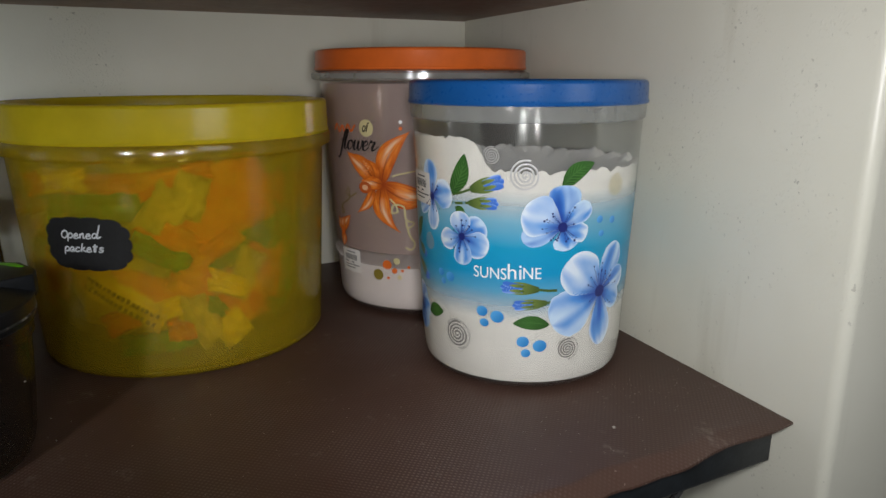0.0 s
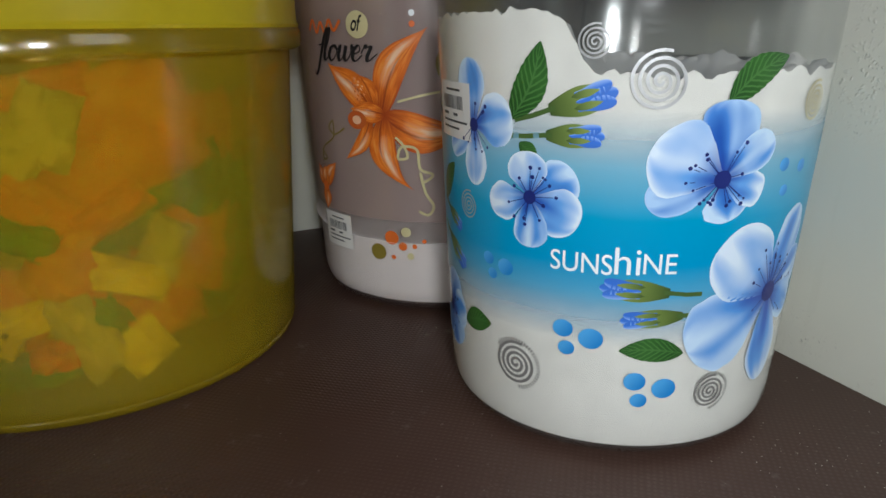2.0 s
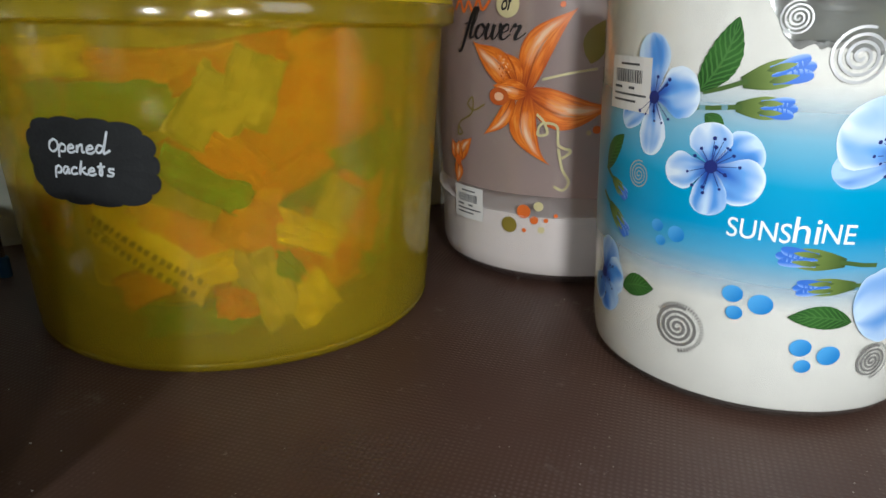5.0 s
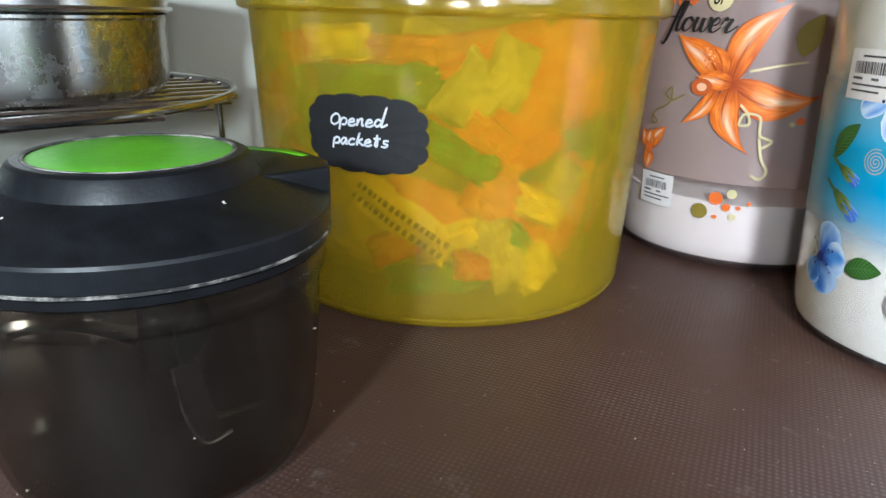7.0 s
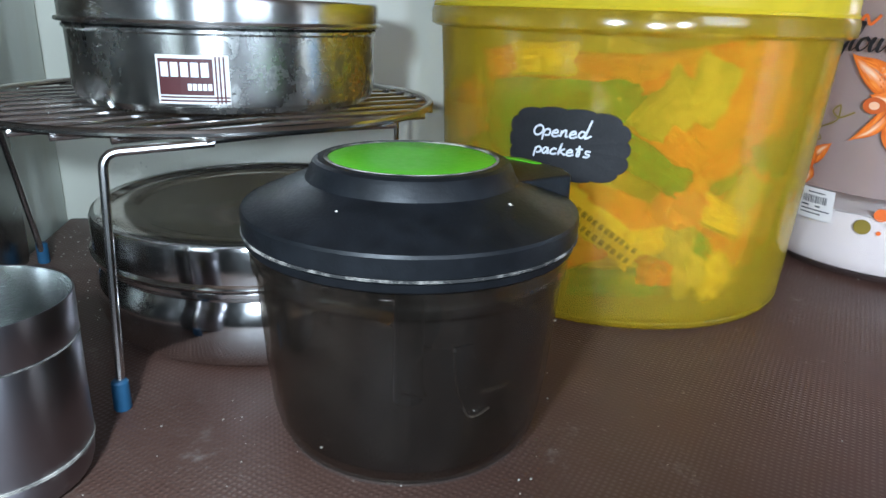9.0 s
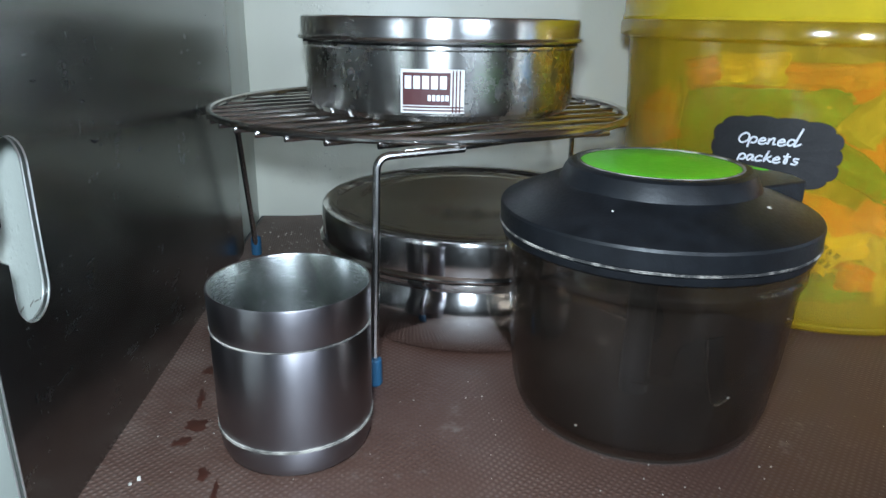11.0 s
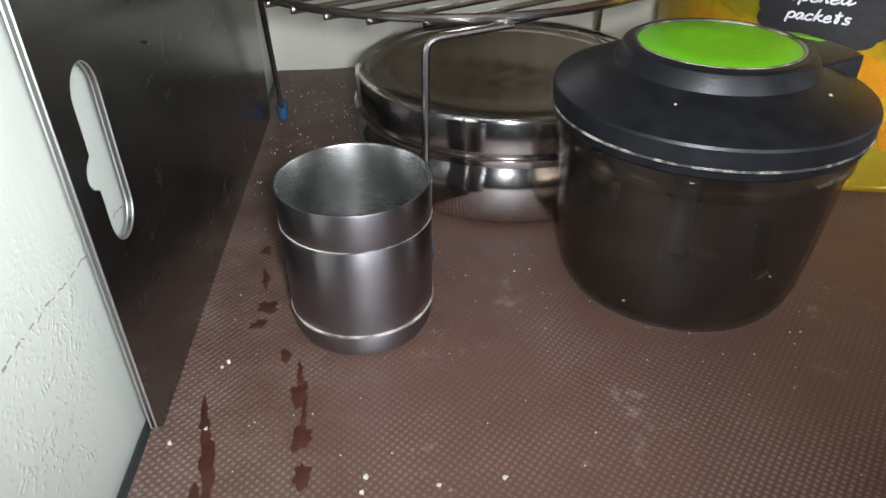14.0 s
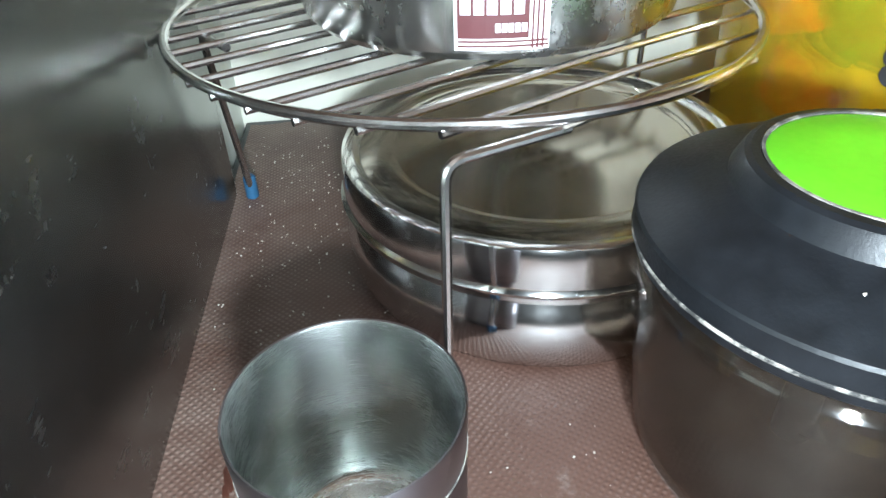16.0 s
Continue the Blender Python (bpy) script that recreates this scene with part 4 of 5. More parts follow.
def laid_text(parent, lay, text, height, material, x=0.0, y=0.0, width=None, shear=0.0, tilt=0.0, name="lettering", fat=0.0):
    bm = letters(text, height, shear, fat=fat)
    xs = [v.co.x for v in bm.verts]
    scale = width / (max(xs) - min(xs)) if width else 1.0
    lo = min(xs)
    c, s = math.cos(radians(tilt)), math.sin(radians(tilt))
    for v in bm.verts:
        a, b = (v.co.x - lo) * scale, v.co.y
        v.co = lay(x + a * c - b * s, y + a * s + b * c)
    return part(name, bm, material, parent, smooth=False)


def bars(lay, boxes, lift=0.0):
    bm = bmesh.new()
    for x0, y0, x1, y1 in boxes:
        n = max(1, int((x1 - x0) / 0.004))
        for i in range(n):
            a, b = x0 + (x1 - x0) * i / n, x0 + (x1 - x0) * (i + 1) / n
            bm.faces.new([bm.verts.new(lay(*p)) for p in ((a, y0), (b, y0), (b, y1), (a, y1))])
    return bm


def barcode_sticker(parent, radius, ang, z, w, h, tilt=0.0, lift=0.0006):
    lay0, lay1 = on_wall(radius, ang, z, lift), on_wall(radius, ang, z, lift + 0.0002)
    sticker = part("price_sticker", bars(lay0, [(-w / 2, -h / 2, w / 2, h / 2)]), WHITE_PAPER, parent, "white barcode sticker")
    rnd = random.Random(4)
    boxes, x = [], -w * 0.36
    while x < w * 0.32:
        b = rnd.choice((0.0003, 0.0005, 0.0008))
        boxes.append((x, h * 0.02, x + b, h * 0.26))
        x += b + rnd.choice((0.0003, 0.0005))
    boxes += [(-w * 0.22, h * 0.34, w * 0.25, h * 0.38), (-w * 0.38, -h * 0.10, -w * 0.16, -h * 0.05), (0.02 * w, -h * 0.10, 0.16 * w, -h * 0.05), (-w * 0.38, -h * 0.22, w * 0.42, -h * 0.18), (-w * 0.38, -h * 0.34, w * 0.2, -h * 0.30)]
    tagged(part("barcode", bars(lay1, boxes), FADED_INK, sticker), kind="stuff")
    return sticker


def blue_r(z):
    return body_radius(z, **BLUE)


def flo_r(z):
    return body_radius(z, **FLO)


def tub_r(z):
    return body_radius(z, **TUB)


part("printed_band", lathe([(blue_r(0.040 + 0.01 * k) + 0.00011, 0.040 + 0.01 * k) for k in range(11)], 128), BAND, blue_jar, "blue printed band fading to clear")
two, pale = (PETAL, PETAL_PALE), (PETAL_PALE, PETAL)
printed_flower(blue_jar, blue_r, -153.8, 0.0988, [(17.9, -165, 13), (18.6, 29, 15), (19.2, -21, 15), (18.0, -90, 12.5), (15.7, 99, 13)], 0.00030, pale)
printed_flower(blue_jar, blue_r, -173.9, 0.1208, [(20.7, -147, 11), (21.8, -91, 11.5), (23.1, 99, 14), (19.2, 14, 16.5)], 0.00030, two, 10)
printed_flower(blue_jar, blue_r, -104.9, 0.1074, [(25.2, -164, 13), (15.0, -71, 15), (17.4, -19, 12), (25.0, 89, 20), (22.1, 36, 12), (26.1, 156, 23)], 0.00030, (PETAL_DEEP, PETAL, PETAL_PALE), 20, 0.004, 0.014)
printed_flower(blue_jar, blue_r, -80.8, 0.0640, [(33.0, 64, 17), (27.0, 18, 14), (24.0, -25, 14), (37.5, -82, 17), (38.0, -153, 27), (34.0, 140, 27)], 0.00030, (PETAL, PETAL_PALE), 18, 0.0052, 0.018)
printed_flower(blue_jar, blue_r, -194.6, 0.0420, [(18.0, 70, 15), (16.0, 9, 15), (17.5, -63, 15), (15.5, -120, 12)], 0.00030, (PETAL_DEEP, PETAL), 9)
printed_leaf(blue_jar, blue_r, -159.9, 0.1243, 27.5, 66, 12, bend=-0.08)
printed_leaf(blue_jar, blue_r, -106.2, 0.1310, 24.5, 35, 11, bend=0.10)
printed_leaf(blue_jar, blue_r, -108.9, 0.0458, 22.5, 178, 9.5, bend=-0.05)
printed_leaf(blue_jar, blue_r, -181.7, 0.0415, 17.5, 14, 10)
printed_leaf(blue_jar, blue_r, -197.1, 0.0878, 21.5, 51, 9)
printed_leaf(blue_jar, blue_r, -157.2, 0.1170, 9.0, -40, 6)
printed_leaf(blue_jar, blue_r, -78.4, 0.0300, 11.0, 75, 6)
printed_bud(blue_jar, blue_r, -148.7, 0.1285, 20.0, 17, 11.5, (13.4, -162))
printed_bud(blue_jar, blue_r, -149.4, 0.1203, 17.0, 2, 9.5, (16.0, -175))
printed_bud(blue_jar, blue_r, -114.9, 0.0688, 20.9, 177, 10.0, (11.4, -4))
printed_bud(blue_jar, blue_r, -110.5, 0.0603, 19.0, -174, 8.5, (6.0, 7))
printed_bud(blue_jar, blue_r, -193.2, 0.0739, 16.5, -32, 8.5, (8.0, 150))
printed_bud(blue_jar, blue_r, -192.2, 0.0850, 12.0, -25, 7.0, (8.0, 150))
for ang, z, r in ((-143.0, 52.7, 3.4), (-141.8, 45.3, 2.8), (-135.0, 50.1, 4.0), (-121.9, 34.6, 3.6), (-120.3, 27.0, 2.8), (-113.3, 31.9, 4.0), (-168.6, 72.6, 2.5), (-167.0, 67.0, 2.1), (-161.9, 71.0, 3.2), (-84.8, 110.3, 2.3), (-76.1, 108.8, 2.3), (-83.1, 101.3, 2.0)):
    part("dot_print", disc(on_wall(blue_r, ang, z / 1000, 0.00026), 0, 0, r / 1000 * 1.08, 20, 0.92), BLUE_DOT, blue_jar)
for ang, z, r, m in ((-158.0, 33.3, 8.8, GREY_INK), (-98.3, 28.7, 6.6, GREY_INK), (-122.9, 138.0, 9.2, SILVER_INK), (-138.2, 149.3, 5.4, SILVER_INK), (-177.9, 90.4, 5.6, SILVER_INK), (-75.4, 130.1, 6.8, PALE_GOLD)):
    swirl(blue_jar, blue_r, ang, z / 1000, r / 1000, m, 3.8, 0.13 if m is GREY_INK else 0.105, ticks=m is GREY_INK)
laid_text(blue_jar, on_wall(blue_r, -147.2, 0.0747, 0.00042), "SUNS", 0.0103, WHITE_INK, width=0.0209, fat=0.00004, name="lettering")
laid_text(blue_jar, on_wall(blue_r, -147.2, 0.0752, 0.00042), "hi", 0.0138, WHITE_INK, x=0.0216, width=0.0084, fat=0.00004, name="lettering")
laid_text(blue_jar, on_wall(blue_r, -147.2, 0.0757, 0.00042), "NE", 0.0103, WHITE_INK, x=0.0309, width=0.0110, fat=0.00004, name="lettering")
barcode_sticker(blue_jar, blue_r, -186.0, 0.1245, 0.0270, 0.0205)

# orange flower print
flower = part("flower_print", disc(on_wall(flo_r, -148.2, 0.1079, 0.00055), 0, 0, 0.0029, 14, 0.8), paint("pale_heart_print", (0.80, 0.46, 0.28), 0.4), flower_jar, "printed orange lily with curling tendrils")
for k, (root, length, direction, width, bend, hook) in enumerate((
        ((-0.001, 0.001), 49, 55, 16.5, 0.16, 0.06), ((0, 0), 47, -13, 20, -0.10, 0.16), ((0, 0), 40, -79, 15.5, -0.13, 0.17),
        ((-0.005, 0.002), 24, 122, 14, -0.08, 0.10), ((-0.006, 0.002), 36, 149, 15.5, -0.12, -0.16), ((-0.007, -0.001), 30, -132, 8.5, 0.14, 0.06),
        ((0.001, 0.0005), 21, 173, 11, 0.0, 0.0))):
    part("petal", laid_strip(on_wall(flo_r, -137.1, 0.1106, 0.0002 + 0.00003 * k), root, direction, length / 1000, width / 1000, lilylike, 18, 8, bend, hook), LILY, flower)
part("throat", disc(on_wall(flo_r, -148.2, 0.1079, 0.00050), 0, 0, 0.0060, 20, 0.8), paint("dark_throat_print", (0.50, 0.10, 0.02), 0.4), flower)
bud = part("flower_print", disc(on_wall(flo_r, -170.8, 0.0684, 0.0006), 0, 0, 0.003, 14), ORANGE_INK, flower_jar)
for k, (length, direction, width) in enumerate(((19.5, 45, 9), (13.5, 116, 9), (14.5, -102, 9), (12, 80, 9))):
    part("petal", laid_strip(on_wall(flo_r, -170.8, 0.0684, 0.0002 + 0.00003 * k), (0, 0), direction, length / 1000, width / 1000, lilylike, 12, 6, 0.08, 0.08), LILY, bud)


lay = on_wall(flo_r, -132.8, 0.100, 0.0007)
part("tendril_print", ribbon(lay, curl([(0, 0), (0.004, -0.004), (0.006, -0.010), (0.001, -0.011), (0.003, -0.005), (0.011, -0.006), (0.0125, -0.016), (0.019, -0.019), (0.014, -0.023), (0.0125, -0.018), (0.015, -0.029), (0.019, -0.036), (0.016, -0.041), (0.011, -0.039)]), 0.0014), PALE_GOLD, flower_jar)
lay = on_wall(flo_r, -154.6, 0.103, 0.0005)
part("tendril_print", ribbon(lay, curl([(0, 0), (-0.008, -0.004), (-0.013, -0.001), (-0.009, 0.003), (-0.010, -0.006), (-0.020, -0.012), (-0.022, -0.019), (-0.018, -0.018), (-0.022, -0.014)]), 0.0009), OLIVE_INK, flower_jar)
lay = on_wall(flo_r, -131.4, 0.118, 0.0005)
part("stem_print", ribbon(lay, curl([(0, 0), (0.014, 0.0036), (0.028, 0.0062)]), 0.0012), PALE_GOLD, flower_jar)
part("leaf_print", laid_strip(on_wall(flo_r, -114.7, 0.1265, 0.0004), (0, 0), 72, 0.023, 0.013, pointed, 10, 6, 0.08), OLIVE_INK, flower_jar)
for ang, z, r, m in ((-142.7, 36.0, 4.7, OLIVE_INK), (-136.5, 45.0, 4.0, ORANGE_INK), (-131.9, 40.4, 2.4, ORANGE_INK), (-130.4, 48.7, 2.8, PALE_GOLD), (-136.0, 33.8, 1.3, ORANGE_INK), (-127.0, 40.7, 1.3, ORANGE_INK), (-123.1, 43.9, 1.2, ORANGE_INK), (-128.8, 34.9, 2.0, PALE_GOLD), (-110.2, 92.8, 2.2, ORANGE_INK), (-113.1, 91.0, 1.4, PALE_GOLD), (-145.1, 154.8, 6.6, PALE_GOLD), (-125.6, 160.0, 1.5, WHITE_INK), (-125.6, 155.0, 1.5, ORANGE_INK)):
    part("dot_print", disc(on_wall(flo_r, ang, z / 1000, 0.00026), 0, 0, r / 1000, 20), m, flower_jar)
SCRIPT = {
    "f": (0.72, [[(1.05, 1.75), (0.85, 2.0), (0.62, 1.5), (0.42, 0.4), (0.22, -0.6), (-0.05, -0.95), (-0.25, -0.7)], [(0.05, 0.92), (0.40, 0.98), (0.85, 0.95)]]),
    "l": (0.52, [[(0.0, 0.35), (0.35, 1.2), (0.42, 1.95), (0.22, 1.7), (0.08, 0.4), (0.22, 0.0), (0.55, 0.3)]]),
    "o": (0.86, [[(0.55, 0.95), (0.18, 0.80), (0.05, 0.30), (0.35, 0.0), (0.70, 0.35), (0.70, 0.80), (0.45, 0.95), (0.72, 0.72), (0.95, 0.80)]]),
    "w": (1.18, [[(0.0, 0.85), (0.12, 0.92), (0.08, 0.25), (0.30, 0.0), (0.58, 0.50), (0.62, 0.92), (0.60, 0.22), (0.82, 0.0), (1.08, 0.45), (1.02, 0.95), (1.22, 0.74)]]),
    "e": (0.72, [[(0.05, 0.35), (0.55, 0.60), (0.42, 0.95), (0.10, 0.65), (0.12, 0.15), (0.42, 0.0), (0.80, 0.35)]]),
    "r": (0.85, [[(0.0, 0.45), (0.20, 0.98), (0.28, 0.80), (0.62, 0.86), (0.48, 0.25), (0.62, 0.0), (1.15, 0.45)]]),
}


def script_word(parent, lay, word, size, material, width=0.0011):
    x, strokes = 0.0, []
    for ch in word:
        step, lines = SCRIPT[ch]
        for line in lines:
            strokes.append(ribbon(lay, curl([(size * (x + p + 0.30 * q), size * q) for p, q in line], 8), width, 0.55))
        x += step
    return part("lettering", merge(*strokes), material, parent, smooth=False)


script_word(flower_jar, on_wall(flo_r, -166.2, 0.1375, 0.0007), "flower", 0.0079, INK, 0.0016)
laid_text(flower_jar, on_wall(flo_r, -147.5, 0.1520, 0.0009), "of", 0.0105, INK, width=0.0070, shear=0.4, fat=0.0002)
part("script_print", ribbon(on_wall(flo_r, -169.6, 0.152, 0.0005), curl([(0, 0), (0.004, 0.005), (0.007, -0.001), (0.011, 0.004), (0.014, -0.001), (0.018, 0.005), (0.021, 0.0), (0.026, 0.005)]), 0.0016), ORANGE_INK, flower_jar)
barcode_sticker(flower_jar, flo_r, -164.8, 0.0437, 0.0245, 0.0200)


# chalkboard sticker on the tub
def chalk_label():
    lay0, lay1 = on_wall(tub_r, -127.8, 0.0928, 0.0006), on_wall(tub_r, -127.8, 0.0928, 0.0009)
    w, h = 0.0310, 0.0178
    bm = bmesh.new()
    mid = bm.verts.new(lay0(0, 0))
    rings = [[], []]
    n = 196
    for i in range(n):
        a = 2 * math.pi * i / n
        c, s = math.cos(a), math.sin(a)
        k = 1 / (abs(c) ** 3.4 + abs(s) ** 3.4) ** (1 / 3.4)
        scallop = 0.945 + 0.065 * abs(math.cos(7 * a)) ** 0.55
        x, y = w * c * k * scallop * 0.97, h * s * k * scallop * 0.97
        rings[0].append(bm.verts.new(lay0(x * 0.5, y * 0.5)))
        rings[1].append(bm.verts.new(lay0(x, y)))
    for i in range(n):
        j = (i + 1) % n
        bm.faces.new((mid, rings[0][i], rings[0][j]))
        bm.faces.new((rings[0][i], rings[1][i], rings[1][j], rings[0][j]))
    sticker = part("chalk_label", bm, CHALK_BLACK, tub, "black scalloped chalkboard sticker with handwriting")
    glyphs = {
        "O": [(0.5, 1.0), (0.1, 0.75), (0.05, 0.25), (0.45, 0.0), (0.9, 0.3), (0.85, 0.8), (0.45, 1.0), (0.3, 0.85)],
        "p": [(0.1, 0.6), (0.15, -0.45), (0.12, 0.3), (0.4, 0.65), (0.8, 0.5), (0.75, 0.1), (0.3, 0.05)],
        "e": [(0.1, 0.3), (0.7, 0.42), (0.5, 0.65), (0.15, 0.45), (0.2, 0.08), (0.6, 0.02), (0.95, 0.2)],
        "n": [(0.1, 0.6), (0.15, 0.0), (0.25, 0.45), (0.6, 0.62), (0.7, 0.05), (0.95, 0.1)],
        "d": [(0.75, 0.5), (0.3, 0.6), (0.1, 0.2), (0.45, 0.0), (0.8, 0.45), (0.98, 1.75), (0.85, 0.15), (1.0, 0.0), (1.45, 0.25)],
        "a": [(0.75, 0.55), (0.3, 0.6), (0.1, 0.2), (0.4, 0.0), (0.75, 0.5), (0.75, 0.05), (1.0, 0.12)],
        "c": [(0.8, 0.55), (0.4, 0.62), (0.1, 0.3), (0.35, 0.02), (0.9, 0.15)],
        "k": [(0.1, 0.1), (0.25, 1.2), (0.15, 0.0), (0.3, 0.35), (0.75, 0.62), (0.35, 0.35), (0.85, 0.02), (1.0, 0.1)],
        "t": [(0.4, 1.05), (0.35, 0.1), (0.6, 0.0), (0.5, 0.6), (0.05, 0.66), (0.85, 0.72)],
        "s": [(0.8, 0.6), (0.3, 0.6), (0.35, 0.35), (0.75, 0.25), (0.6, 0.0), (0.1, 0.05)],
    }
    for word, x, y, size in (("Opened", -0.0168, 0.0034, 0.0047), ("packets", -0.0160, -0.0052, 0.0044)):
        strokes = []
        for k, ch in enumerate(word):
            w = size * (0.94 if ch != "O" else 1.05)
            pts = [(x + p * w + 0.28 * q * size, y + q * size * 1.05 + 0.0003 * math.sin(3 * k)) for p, q in glyphs[ch]]
            strokes.append(ribbon(lay1, curl(pts, 6), 0.00095))
            x += w * 0.98
            y += 0.00012
        part("handwriting", merge(*strokes), CHALK, sticker)


chalk_label()

# paper label on the upper tin: bars stand in for the trade mark
lay0, lay1 = on_wall(lambda z: 0.0757, -95.5, 0.0155, 0.0003), on_wall(lambda z: 0.0757, -95.5, 0.0155, 0.0005)
lay2 = on_wall(lambda z: 0.0757, -95.5, 0.0155, 0.0007)
paper = part("paper_label", bars(lay0, [(-0.0152, -0.0098, 0.0152, 0.0105)]), WHITE_PAPER, upper_tin, "white and maroon paper label")
part("print_block", bars(lay1, [(-0.0142, -0.0060, 0.0085, 0.0090)]), MAROON, paper)
for row in ((-0.0142, -0.0073, 0.0150, -0.0066), (-0.0142, -0.0088, 0.0150, -0.0081), (0.0094, -0.0095, 0.0101, 0.0100), (0.0110, -0.0095, 0.0117, 0.0100), (0.0127, -0.0095, 0.0134, 0.0100)):
    part("print_bar", bars(lay1, [row]), MAROON, paper)
for k in range(5):
    part("print_bar", bars(lay2, [(-0.0132 + 0.0042 * k, 0.0015, -0.0100 + 0.0042 * k, 0.0075)]), WHITE_INK, paper)
    part("print_bar", bars(lay2, [(-0.0022 + 0.0021 * k, -0.0040, -0.0006 + 0.0021 * k, -0.0012)]), WHITE_INK, paper)

# ---- opened packets in the tub ----
def foil(name, color, second):
    n = Nodes(name)
    v = n.coords()
    patch = n.ramp(n.noise(v, 60, 2), [(0.48, 0.0), (0.53, 1.0)]).outputs[0]
    crease = n.noise(v, 150, 4, 0.6)
    return n.done(n.principled(Base_Color=n.mix(patch, color, second), Roughness=0.20, Specular_IOR_Level=0.6, Normal=n.bump(crease, 0.7, 0.002)))


FOILS = {
    "orange": foil("orange_foil", (0.74, 0.13, 0.035), (0.80, 0.21, 0.06)),
    "red": foil("red_foil", (0.70, 0.07, 0.02), (0.80, 0.22, 0.05)),
    "yellow": foil("yellow_foil", (0.92, 0.66, 0.02), (0.90, 0.70, 0.08)),
    "cream": foil("cream_foil", (0.50, 0.43, 0.24), (0.66, 0.56, 0.34)),
    "green": foil("green_foil", (0.004, 0.16, 0.08), (0.01, 0.24, 0.11)),
}


def packet(color, ang, z, w, h, tilt, depth, seed):
    """A limp, creased packet that lies along the tub's wall."""
    rnd = random.Random(seed)
    off = rnd.uniform(0, 50)
    nx, ny = 12, 10
    bm = bmesh.new()
    c, s = math.cos(radians(tilt)), math.sin(radians(tilt))
    sides = []
    for side in (1, -1):
        grid = []
        for j in range(ny + 1):
            row = []
            for i in range(nx + 1):
                p, q = 2 * i / nx - 1, 2 * j / ny - 1
                puff = 0.0052 * math.sqrt(max(0.0, (1 - p ** 4) * (1 - q ** 4)))
                crumple = 0.0042 * noise.noise((p * 1.9 + off, q * 1.9, side * 0.2)) + 0.0018 * noise.noise((p * 5 + off, q * 5, 3.0))
                x = w / 2 * p * (1 + 0.10 * noise.noise((q * 2, off, 1)))
                y = h / 2 * q * (1 + 0.10 * noise.noise((p * 2, off, 7)))
                a, b = x * c - y * s, x * s + y * c
                zz = min(0.145, max(0.006, z + b))
                r = body_radius(max(zz, 0.012), **TUB) - 0.0045 - max(0.0, 0.010 - zz) - depth + min(0.001, side * puff + crumple - 0.005)
                t = radians(ang) + a / max(r, 0.03)
                row.append(bm.verts.new((r * math.cos(t), r * math.sin(t), zz)))
            grid.append(row)
        for j in range(ny):
            for i in range(nx):
                bm.faces.new((grid[j][i], grid[j][i + 1], grid[j + 1][i + 1], grid[j + 1][i]))
        sides.append(grid)
    front, back = sides
    rim = [(0, i) for i in range(nx)] + [(j, nx) for j in range(ny)] + [(ny, i) for i in range(nx, 0, -1)] + [(j, 0) for j in range(ny, 0, -1)]
    for (j, i), (k, l) in zip(rim, rim[1:] + rim[:1]):
        bm.faces.new((front[j][i], front[k][l], back[k][l], back[j][i]))
    ob = part("food_packet", bm, FOILS[color])
    ob.location = (0.0318, 0.5529, 0.0)
    return tagged(ob, f"crumpled {color} foil food packet inside the tub", "packet", "opened packets")


